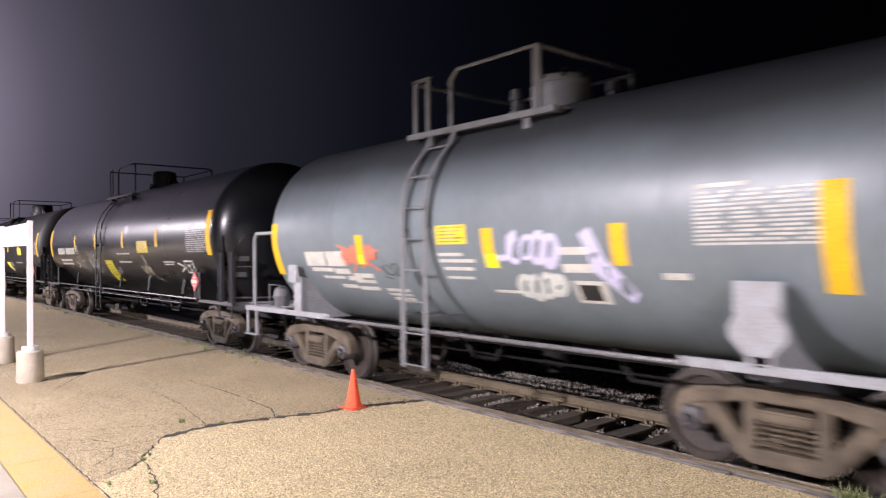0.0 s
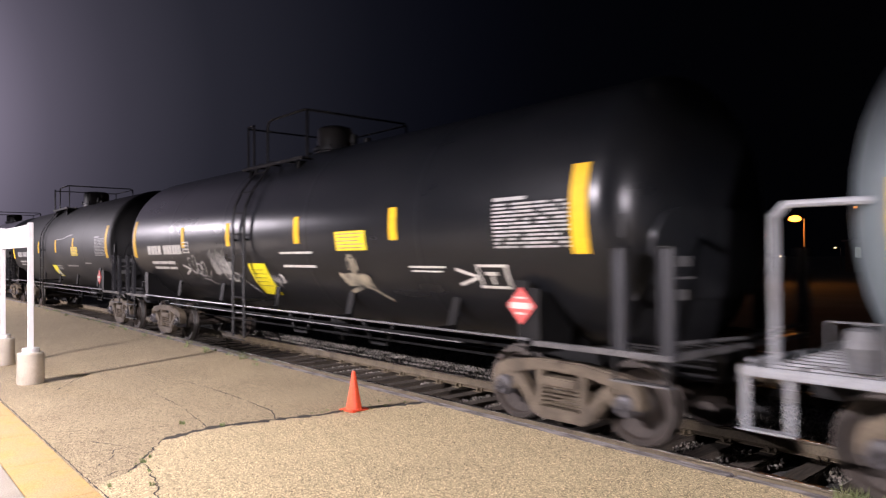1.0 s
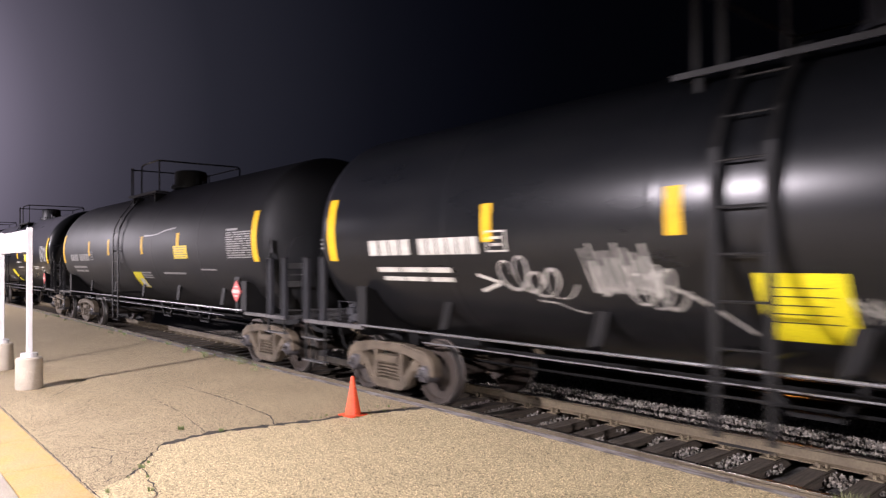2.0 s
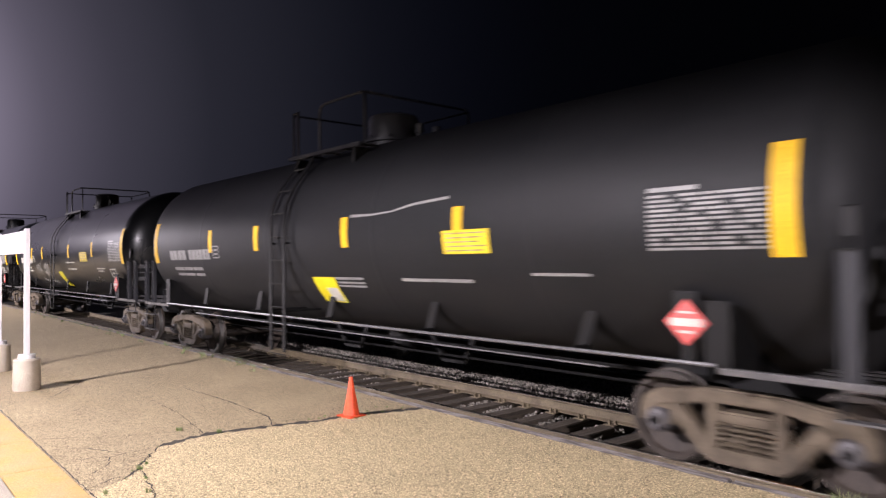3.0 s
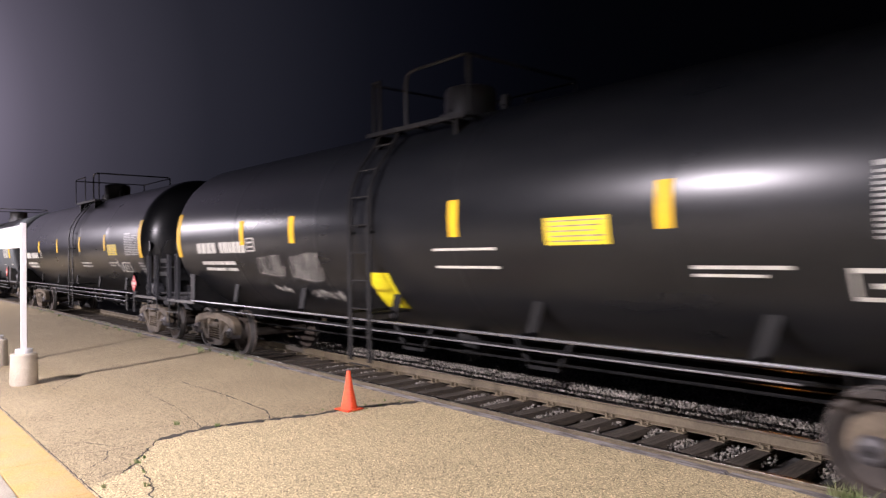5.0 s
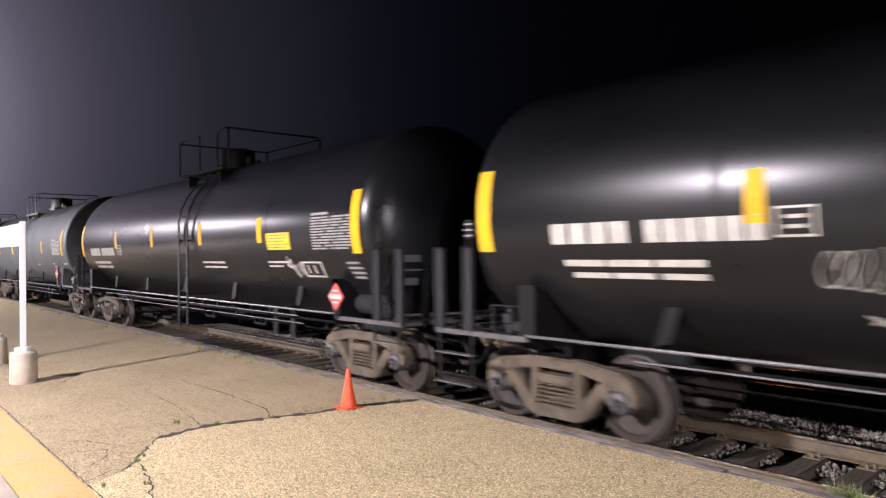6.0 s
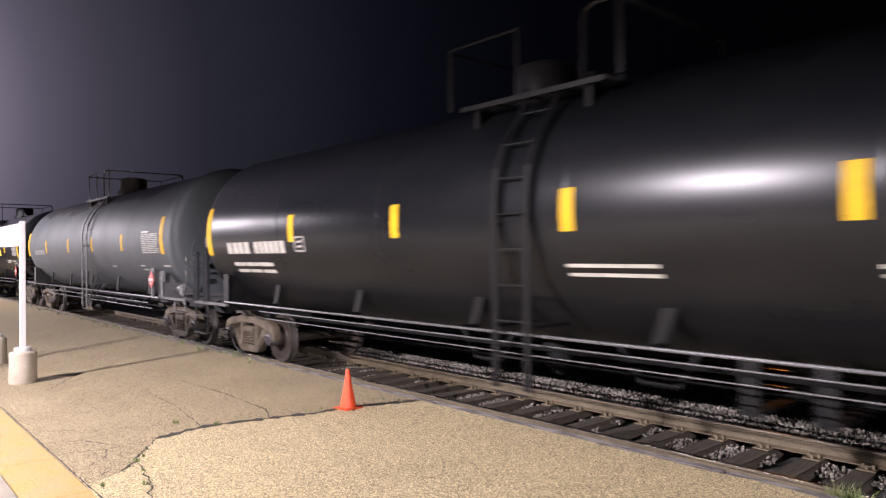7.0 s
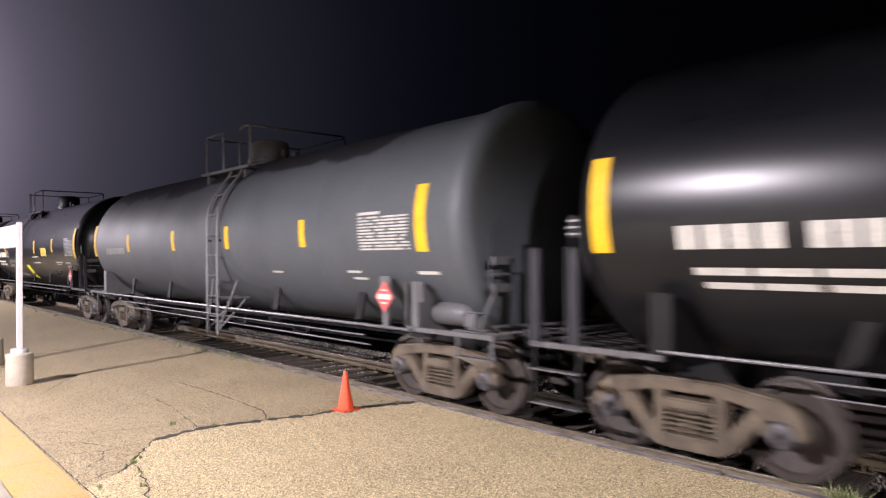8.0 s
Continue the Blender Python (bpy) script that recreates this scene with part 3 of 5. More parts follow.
def tank_shell(car, paint, half, label, flare=False):
    bm = bmesh.new()
    head = 0.68
    prof = []
    for k in range(13):
        a = math.pi / 2 * k / 12
        prof.append((-half - head * math.cos(a), max(0.02, RT * math.sin(a) ** 0.9)))
    prof.append((-half + 0.05, RT))
    joints = [half * f for f in (-0.62, -0.22, 0.22, 0.62)]
    for j in joints:
        prof += [(j - 0.05, RT), (j - 0.03, RT), (j - 0.022, RT + 0.002), (j + 0.022, RT + 0.002), (j + 0.03, RT), (j + 0.05, RT)]
    if flare:   # the jacket swells over the leading end and stops in a tight knuckle
        prof += [(half - 0.15, RT), (half + 0.05, RT + 0.015), (half + 0.2, RT + 0.04), (half + 0.35, RT + 0.05), (half + 0.45, RT + 0.035), (half + 0.52, RT - 0.02), (half + 0.57, RT - 0.12), (half + 0.61, RT - 0.45), (half + 0.66, 0.5), (half + 0.68, 0.02)]
    else:
        prof += [(-s, r) for s, r in reversed(prof[:14])]
    lathe(bm, prof, "x", 72, at=(0, 0, ZC))
    return part("tank_shell", bm, paint, car, label, True)


def running_gear(car, half_car, truck_x, metal, rails, rear):
    """End sills, decks, couplers, saddles, steps, brake rigging and side rails."""
    for k in (-1, 1):
        bm = bmesh.new()
        x0, x1 = sorted((k * (truck_x - 1.3), k * (half_car - 0.42)))
        box(bm, x0, x1, -0.34, 0.34, 0.50, 0.84, 0.02)
        part("stub_sill", bm, "frame_black", car)
        bm = bmesh.new()
        xs = k * (half_car - 0.42)
        box(bm, min(xs, xs + k * 0.30), max(xs, xs + k * 0.30), -0.10, 0.10, 0.56, 0.72, 0.02)
        box(bm, min(xs + k * 0.26, xs + k * 0.46), max(xs + k * 0.26, xs + k * 0.46), -0.17, 0.13, 0.50, 0.78, 0.05)
        part("coupler", bm, "truck", car, "rusty knuckle coupler")
        bm = bmesh.new()
        ys = [-1.49 + 2.98 * i / 20 for i in range(21)]
        sx = truck_x if k > 0 else -(rear - 0.20 if rear else truck_x)
        for xo in (-0.10, 0.06):
            xx = sx + xo
            lo = [[bm.verts.new((xx + a, y, 0.78)) for y in ys] for a in (0, 0.04)]
            hi = [[bm.verts.new((xx + a, y, min(1.50, ZC - math.sqrt(RT * RT - y * y) - 0.004))) for y in ys] for a in (0, 0.04)]
            for i in range(20):
                for a in (0, 1):
                    bm.faces.new((lo[a][i], lo[a][i + 1], hi[a][i + 1], hi[a][i]))
                bm.faces.new((hi[0][i], hi[0][i + 1], hi[1][i + 1], hi[1][i]))
        for s in (-1, 1):
            box(bm, sx - 0.12, sx + 0.12, s * 1.505 - 0.015, s * 1.505 + 0.015, 0.92, 1.50, 0.006)
        part("saddle", bm, metal, car)
        bm = bmesh.new()
        low = 0.86 if truck_x > 5 else 0.835
        xa, xb = sorted((k * (truck_x - (0.0 if truck_x > 5 else 0.75)), k * (half_car - 0.30)))
        for y in (-1.52, 1.44):
            box(bm, xa, xb, y, y + 0.08, low, 0.92, 0.008)
        box(bm, *sorted((k * (half_car - 0.38), k * (half_car - 0.30))), -1.44, 1.44, low, 0.92, 0.008)
        part("deck_frame", bm, "deck_edge" if metal == "frame_black" else metal, car)
        bm = bmesh.new()
        for i in range(15):
            y = -1.42 + i * 0.197
            box(bm, *sorted((k * (half_car - 1.30), k * (half_car - 0.39))), y, y + 0.05, 0.872, 0.905)
        part("deck_grating", bm, metal, car)
        foot, mid, inner = (0.25, 0.62, half_car - 0.97) if truck_x > 5 else (0.385, 0.62, half_car - 0.74)
        for s in (-1, 1):
            treads = (foot,) if truck_x < 5 else (foot, mid) if k < 0 else (mid,)
            for xx in (inner, half_car - 0.37):
                bm = bmesh.new()
                box(bm, *sorted((k * xx, k * (xx + (0.06 if truck_x < 5 else 0.04)))), s * 1.49 - 0.010, s * 1.49 + 0.010, treads[0], 0.86)
                part("step_hanger", bm, metal, car)
            for z in treads:
                bm = bmesh.new()
                box(bm, *sorted((k * inner, k * (half_car - 0.31))), s * 1.49 - 0.055, s * 1.49 + 0.055, z - 0.010, z + 0.010, 0.003)
                part("step_tread", bm, "deck_edge" if metal == "frame_black" else metal, car)
    for s in (-1, 1):
        for n, (z, r, y) in enumerate(rails):
            bm = bmesh.new()
            e = truck_x - (0.02 if n == 0 else 1.3) if truck_x > 5 else truck_x - 0.7
            tube(bm, [(-e, s * y, z), (e, s * y, z)], r, 8)
            part("side_rail", bm, "pipe" if n == 0 else "frame_dull", car, smooth=True)
        for i in range(5 if truck_x > 5 else 0):
            x = (i - 2) * (truck_x - 1.6) / 2
            bm = bmesh.new()
            box(bm, x - 0.012, x + 0.012, min(s * 1.53, s * 1.22), max(s * 1.53, s * 1.22), rails[0][0] - 0.03, rails[0][0] + 0.03)
            beam(bm, [(x - 0.10, rails[0][0] - 0.05), (x + 0.06, 1.36)], 0.15, min(s * 1.22, s * 1.25), max(s * 1.22, s * 1.25))
            part("rail_bracket", bm, "frame_black", car)
    # brake rigging and outlets under the tank
    bm = bmesh.new()
    tube(bm, [(-truck_x + 0.6, -0.35, 0.42), (truck_x - 0.6, -0.35, 0.46)], 0.02, 6)
    part("brake_rod", bm, "frame_black", car)
    bm = bmesh.new()
    tube(bm, [(-truck_x + 0.6, -0.62, 0.66), (truck_x - 0.6, -0.62, 0.66)], 0.025, 6)
    part("brake_pipe", bm, "frame_black", car)
    bm = bmesh.new()
    lathe(bm, [(0.72, 0.24), (0.60, 0.24), (0.58, 0.17), (0.42, 0.17), (0.41, 0.20), (0.36, 0.20), (0.35, 0.10), (0.26, 0.09)], "z", 20, at=(0.3, 0, 0))
    part("bottom_outlet", bm, "frame_black", car, smooth=True)
    for x in (-1.2, 1.5):
        bm = bmesh.new()
        beam(bm, [(x, 0.80), (x + 0.3, 0.38), (x + 0.75, 0.38), (x + 1.0, 0.78)], 0.06, -0.40, -0.34)
        part("skid_bracket", bm, "frame_black", car)


def crown_guard(car, x0, x1, posts, xm, z, top, metal, radius):
    """Crown fittings: walkways, a short hoop, a bent guard that turns across the tank, a housing and valves.
    posts: the hoop's two uprights, the guard's first upright and its corner."""
    bright = "rung" if metal == "frame_black" else metal
    for s in (-1, 1):
        low = math.sqrt(RT ** 2 - (z - 0.05 - ZC) ** 2)
        ya, yb = (-1.16, -low) if s < 0 else (low, 1.16)
        edge = ya if s < 0 else yb
        bm = bmesh.new()
        box(bm, x0, x1, edge - 0.012, edge + 0.012, z - 0.05, z + 0.012, 0.004)
        slats = max(1, int((yb - ya - 0.04) / 0.072))
        for i in range(slats):
            yy = ya + 0.05 + i * (yb - ya - 0.06) / slats
            box(bm, x0, x1, yy - 0.014, yy + 0.014, z - 0.012, z + 0.008)
        for i in range(5):
            xx = x0 + 0.05 + i * (x1 - x0 - 0.1) / 4
            box(bm, xx - 0.02, xx + 0.02, ya, yb, z - 0.045, z - 0.014)
        part("crown_walkway", bm, bright if s < 0 else metal, car)
        for xx in (x0 + 0.25, x1 - 0.25):
            bm = bmesh.new()
            box(bm, xx - 0.035, xx + 0.035, min(s * (low + 0.02), s * 1.12), max(s * (low + 0.02), s * 1.12), z - 0.34, z - 0.046)
            part("walkway_bracket", bm, metal, car)
    p0, p1, p2, p3 = posts
    y = -1.14
    bm = bmesh.new()
    tube(bm, [(p0, y, top), (p1, y, top)], 0.018, 8)
    part("guard_rail", bm, bright, car, smooth=True)
    for xx in (p0, p1):
        bm = bmesh.new()
        box(bm, xx - 0.035, xx + 0.035, y - 0.008, y + 0.008, z, top + 0.01)
        part("guard_post", bm, metal, car)
    bm = bmesh.new()
    tube(bm, [(p2, y, z), (p2, y, top - 0.14), (p2 + 0.04, y, top - 0.04), (p2 + 0.14, y, top), (p3 - 0.06, y, top), (p3, y + 0.08, top), (p3, 1.06, top), (p3, 1.12, top - 0.08), (p3, 1.12, z)], 0.022, 8)
    part("guard_rail", bm, bright, car, smooth=True)
    bm = bmesh.new()
    tube(bm, [(p0, y, top - 0.03), (p0, 1.12, top - 0.03), (p3, 1.12, top - 0.03)], 0.018, 8)
    part("guard_rail", bm, metal, car, smooth=True)
    for xx, yy in ((p3, y + 0.04), (p0, 1.12)):
        bm = bmesh.new()
        box(bm, xx - 0.035, xx + 0.035, yy - 0.010, yy + 0.010, z, top - 0.01)
        part("guard_post", bm, metal, car)
    bm = bmesh.new()
    r = radius
    lathe(bm, [(3.66, r), (3.92, r), (3.93, r + 0.05), (3.98, r + 0.05), (3.99, r - 0.03), (4.33, r - 0.03), (4.39, r - 0.06), (4.42, r - 0.15)], "z", 32, at=(xm, 0, 0))
    part("manway", bm, "upright" if metal == "frame_black" else metal, car, "round fittings housing on the crown", True)
    for k in range(8):
        bm = bmesh.new()
        a = 2 * math.pi * k / 8
        lathe(bm, [(3.96, 0.022), (4.03, 0.022)], "z", 6, at=(xm + (r + 0.02) * math.cos(a), (r + 0.02) * math.sin(a), 0))
        part("manway_bolt", bm, bright, car)
    for dx, h in ((-0.80, 0.20), (0.86, 0.34), (1.30, 0.22)):
        bm = bmesh.new()
        lathe(bm, [(3.72, 0.08), (3.82, 0.08), (3.83, 0.05), (3.78 + h * 0.6, 0.05), (3.79 + h * 0.6, 0.075), (3.80 + h, 0.06)], "z", 14, at=(xm + dx, -0.12, 0))
        part("valve", bm, "upright" if metal == "frame_black" else metal, car, smooth=True)


def ladder_and_top(car, xl, metal, shape, crown):
    """Side ladder, crown walkway with guard rails, manway and valves."""
    yl = -1.62 if shape == "round" else -1.67
    foot = 0.36
    path = [(yl, foot), (yl, 2.55), (-1.56, 2.84), (-1.41, 3.08), (-1.17, 3.36), (-1.09, 3.55)] if shape == "round" else [(yl, foot), (yl, 2.58), (-1.635, 2.83), (-1.49, 3.14), (-1.22, 3.50), (-1.09, 3.72)]
    rung = "rung" if metal == "frame_black" else metal
    for dx in (-0.24, 0.24):
        bm = bmesh.new()
        rows = []
        for y, z in path:
            rows.append([bm.verts.new((xl + dx + a, y + b, z)) for a, b in ((-0.04, -0.012), (0.04, -0.012), (0.04, 0.012), (-0.04, 0.012))])
        for a, b in zip(rows, rows[1:]):
            for k in range(4):
                bm.faces.new((a[k], a[(k + 1) % 4], b[(k + 1) % 4], b[k]))
        bm.faces.new(rows[0])
        bm.faces.new(rows[-1])
        part("ladder_rail", bm, metal, car)
    for k in range(8):
        z = 0.40 + k * 0.417 if shape == "round" else 0.31 + k * 0.40
        y = next(ya + (yb - ya) * (z - za) / (zb - za) for (ya, za), (yb, zb) in zip(path, path[1:]) if zb >= z or zb == path[-1][1])
        bm = bmesh.new()
        tube(bm, [(xl - 0.25, y, z), (xl + 0.25, y, z)], 0.013, 6)
        part("ladder_rung", bm, rung, car)
    for z, dx in ((1.05, -0.24), (1.05, 0.24), (2.2, -0.24), (2.2, 0.24)):
        bm = bmesh.new()
        p = on_tank(xl + dx, z, -0.01)
        tube(bm, [(xl + dx, yl, z), tuple(p)], 0.02, 6)
        part("ladder_bracket", bm, metal, car)
    if shape != "round":
        bm = bmesh.new()
        tube(bm, [(xl - 0.25, -1.22, 3.50), (xl + 0.25, -1.22, 3.50)], 0.013, 6)
        part("ladder_rung", bm, rung, car)
        crown_guard(car, *crown[:2], crown[2], crown[3], crown[4], crown[5], metal, crown[6])
        if crown[7]:   # lower ladder on splayed braces
            for dx in (-0.24, 0.24):
                bm = bmesh.new()
                tube(bm, [(xl + dx, -1.67, 0.42), (xl + dx * 2.4, -1.40, 1.42)], 0.022, 6)
                tube(bm, [(xl + dx, -1.67, 0.42), (xl + dx + 0.35, -1.25, 1.05)], 0.018, 6)
                part("ladder_brace", bm, metal, car)
        return
    x0, x1 = xl - 0.78, xl + 2.0
    z, top = 3.57, 4.34
    xr1 = xl + 1.71
    for y0, y1 in ((-1.12, -0.66), (0.66, 1.12)):
        bm = bmesh.new()
        box(bm, x0, x1, y0, y0 + 0.05, z - 0.06, z + 0.02, 0.005)
        for i in range(int((y1 - y0) / 0.075)):
            yy = y0 + 0.09 + i * 0.075
            box(bm, x0, x1, yy - 0.018, yy + 0.018, z - 0.02, z + 0.012)
        for i in range(6):
            xx = x0 + 0.05 + i * (x1 - x0 - 0.1) / 5
            box(bm, xx - 0.02, xx + 0.02, y0 + 0.03, y1, z - 0.055, z - 0.022)
        part("crown_walkway", bm, metal, car)
    for xx in (x0 + 0.5, x1 - 0.5):
        bm = bmesh.new()
        box(bm, xx - 0.05, xx + 0.05, -1.06, -0.70, z - 0.36, z - 0.058)
        part("walkway_bracket", bm, metal, car)
    # guard rails round the fittings, open where the ladder comes up
    r, ya, yb = 0.026, -1.10, 0.84
    rails = [
        [(xl + 0.17, ya, z), (xl + 0.17, ya, top - 0.12), (xl + 0.30, ya, top), (xr1, ya, top), (xr1, yb, top), (xr1, yb, z)],
        [(x0 + 0.18, ya, top - 0.05), (x0 + 0.18, yb, top - 0.05), (xr1, yb, top - 0.05)]]
    for path in rails:
        bm = bmesh.new()
        tube(bm, path, r, 8)
        part("guard_rail", bm, metal, car, smooth=True)
    bm = bmesh.new()
    box(bm, xr1 - 0.055, xr1 + 0.055, ya - 0.02, ya + 0.02, z, top, 0.006)
    part("guard_post", bm, metal, car)
    for xx, y in ((x0 + 0.18, ya), (x0 + 0.46, ya), (x0 + 0.9, yb)):
        bm = bmesh.new()
        box(bm, xx - 0.035, xx + 0.035, y - 0.014, y + 0.014, z, top - 0.04)
        part("guard_post", bm, metal, car)
    bm = bmesh.new()
    box(bm, x0 + 0.14, x0 + 0.50, ya - 0.02, ya + 0.02, top - 0.03, top + 0.01)
    part("grab_bar", bm, metal, car)
    # manway and valves on the crown
    bm = bmesh.new()
    xm = xl + 1.17
    lathe(bm, [(3.70, 0.40), (4.10, 0.40), (4.12, 0.37), (4.20, 0.37), (4.22, 0.34)], "z", 32, at=(xm, 0, 0))
    part("manway", bm, "frame_grey", car, "pale round manway housing on the crown", True)
    for k in range(8):
        bm = bmesh.new()
        a = 2 * math.pi * k / 8
        lathe(bm, [(4.16, 0.03), (4.27, 0.03)], "z", 6, at=(xm + 0.36 * math.cos(a), 0.36 * math.sin(a), 0))
        part("manway_bolt", bm, "steel", car)
    for dx, dy, h in ((-0.55, -0.30, 0.34), (-0.80, 0.05, 0.24), (0.75, 0.1, 0.26)):
        bm = bmesh.new()
        lathe(bm, [(3.66, 0.09), (3.82, 0.09), (3.83, 0.055), (3.76 + h * 0.6, 0.055), (3.77 + h * 0.6, 0.085), (3.78 + h, 0.07)], "z", 14, at=(xm + dx, dy, 0))
        part("valve", bm, metal, car, smooth=True)


def head_shield(car, half, k, top, metal, flare):
    """A thick half shield over the lower part of the tank's end, with rounded upper corners."""
    def skin(y, z, lift):
        if flare and k > 0:
            return half + 0.60 + lift * 0.4
        q = min(0.985, math.hypot(y, z - ZC) / RT)
        return k * (half + 0.68 * math.sqrt(1 - q ** (2 / 0.9)) + lift)
    bm = bmesh.new()
    w, low, n, m = 1.22, ZC - 0.92, 20, 12
    outer, inner = [], []
    for i in range(n + 1):
        y = -w + 2 * w * i / n
        edge = max(0.0, abs(y) - (w - 0.26))
        t = top - 0.26 + math.sqrt(max(0.0, 0.26 ** 2 - edge ** 2))
        for rows, lift in ((outer, 0.06), (inner, -0.01)):
            rows.append([bm.verts.new((skin(y, low + (t - low) * j / m, lift), y, low + (t - low) * j / m)) for j in range(m + 1)])
    for rows in (outer, inner):
        for a, b in zip(rows, rows[1:]):
            for j in range(m):
                bm.faces.new((a[j], b[j], b[j + 1], a[j + 1]))
    for i in range(n):
        for j in (0, m):
            bm.faces.new((outer[i][j], outer[i + 1][j], inner[i + 1][j], inner[i][j]))
    for i in (0, n):
        for j in range(m):
            bm.faces.new((outer[i][j], outer[i][j + 1], inner[i][j + 1], inner[i][j]))
    part("head_shield", bm, metal, car, "thick half shield on the tank's end", True)


def end_fittings(car, half_car, half, metal, paint, posts, tall, reservoir):
    """Uprights, hand rails, end shields and boxes over the end decks."""
    long = half > 5
    for k in (-1, 1):
        for s in (-1, 1):
            if posts:
                for xx in (half_car - 0.965, half_car - 0.435):
                    bm = bmesh.new()
                    x0, x1 = sorted((k * (xx + 0.01), k * (xx + 0.148)))
                    box(bm, x0, x1, s * 1.49 - 0.008, s * 1.49 + 0.008, 0.88, 1.93, 0.003)
                    for xe in (x0, x1):
                        box(bm, xe - 0.010, xe + 0.010, s * 1.49 - 0.035, s * 1.49 + 0.035, 0.88, 1.93, 0.003)
                    up = part("end_upright", bm, "upright", car, "scuffed steel channel upright")
                    bm = bmesh.new()
                    box(bm, x0 - 0.014, x1 + 0.014, s * 1.49 - 0.04, s * 1.49 + 0.04, 1.93, 1.945)
                    part("upright_cap", bm, "frame_black", up)
                bm = bmesh.new()   # grab iron that carries the inner upright on
                xx = k * (half_car - 0.885)
                tube(bm, [(xx - 0.05, s * 1.47, 1.94), (xx - 0.05, s * 1.47, 2.27), (xx + 0.05, s * 1.47, 2.27), (xx + 0.05, s * 1.47, 1.94)], 0.012, 6)
                box(bm, xx - 0.05, xx + 0.05, s * 1.47 - 0.006, s * 1.47 + 0.006, 2.04, 2.26)
                iron = part("grab_iron", bm, "steel", car)
                for z in (2.08, 2.15, 2.22) if k < 0 and s < 0 else ():
                    bm = bmesh.new()
                    box(bm, xx - 0.075, xx + 0.075, -1.484, -1.477, z - 0.011, z + 0.011)
                    part("plate_bar", bm, "dim_white", iron)
            elif not long:
                bm = bmesh.new()
                xa, xb = k * (half_car - 0.58), k * (half + 0.1)
                tube(bm, [(xa, s * 1.46, 0.9), (xa, s * 1.46, tall - 0.1), (xa - k * 0.1, s * 1.46, tall), (xb, s * 1.40, tall)], 0.035, 8)
                part("end_rail", bm, metal, car, smooth=True)
        bm = bmesh.new()
        zr = 1.02 if long else 0.96
        tube(bm, [(k * (half_car - 0.36), -1.45, zr), (k * (half_car - 0.34), 0, zr - 0.05), (k * (half_car - 0.36), 1.45, zr)], 0.020, 6)
        part("cross_rail", bm, "deck_edge" if metal == "frame_black" else metal, car, smooth=True)
        if long:
            head_shield(car, half, k, ZC + 0.02, paint, paint == "tarred")
        # air hose hanging from the coupler
        bm = bmesh.new()
        xs = k * (half_car - 0.25)
        tube(bm, [(xs, -0.42, 0.66), (xs + k * 0.10, -0.44, 0.52), (xs + k * 0.20, -0.45, 0.36), (xs + k * 0.34, -0.45, 0.30)], 0.028, 8)
        part("air_hose", bm, "frame_black", car, smooth=True)
    if not long:
        return
    for z, d, y in ((1.80, 0.05, 0.34), (1.64, 0.012, 0.40), (1.48, 0.05, 0.28)):   # rungs across the leading end
        bm = bmesh.new()
        xe = half_car - 0.34
        box(bm, xe - 0.02, xe + 0.02, -1.47, -1.47 + y, z - d, z + d, 0.006)
        part("end_rung", bm, "frame_dull", car)
    # brake valve on the trailing deck, air reservoir on the leading one
    if not reservoir:
        x = -half_car + 1.38
        bm = bmesh.new()
        lathe(bm, [(0.92, 0.07), (1.02, 0.07), (1.04, 0.10), (1.14, 0.10), (1.16, 0.06), (1.22, 0.05)], "z", 16, at=(x, -1.25, 0))
        box(bm, x + 0.08, x + 0.28, -1.34, -1.16, 0.95, 1.06, 0.02)
        tube(bm, [(x - 0.22, -1.35, 0.93), (x - 0.22, -1.35, 1.24), (x + 0.22, -1.35, 1.24), (x + 0.34, -1.35, 0.96)], 0.013, 6)
        part("brake_valve", bm, "upright", car, "grey brake valve with pipes")
    bm = bmesh.new()
    lathe(bm, [(-0.02, 0.26), (0.02, 0.26)], "x", 28, at=(-half_car + 0.62, 0.4, 1.5))
    part("hand_brake_wheel", bm, metal, car, smooth=True)
    if reservoir:
        x = 7.36
        bm = bmesh.new()
        lathe(bm, [(x - 0.42, 0.05), (x - 0.38, 0.12), (x - 0.30, 0.155), (x + 0.28, 0.155), (x + 0.36, 0.12), (x + 0.40, 0.05)], "x", 24, at=(0, -1.15, 1.10))
        part("air_reservoir", bm, reservoir, car, "horizontal steel air reservoir", True)
        bm = bmesh.new()
        box(bm, x + 0.44, x + 0.68, -1.40, -1.14, 0.95, 1.14, 0.03)
        tube(bm, [(x + 0.42, -1.38, 1.16), (x + 0.70, -1.38, 1.16)], 0.012, 6)
        part("brake_valve", bm, reservoir, car)
    if not posts:
        bm = bmesh.new()   # bracket and plate over the leading truck
        box(bm, 6.80, 6.93, -1.52, -1.48, 0.90, 1.50, 0.006)
        box(bm, 6.86, 7.14, -1.50, -1.46, 1.26, 1.52, 0.01)
        part("side_bracket", bm, metal, car)
        bm = bmesh.new()
        tube(bm, [(8.1, -1.42, 0.92), (8.40, -1.42, 1.46)], 0.02, 6)
        part("rung_brace", bm, metal, car, smooth=True)


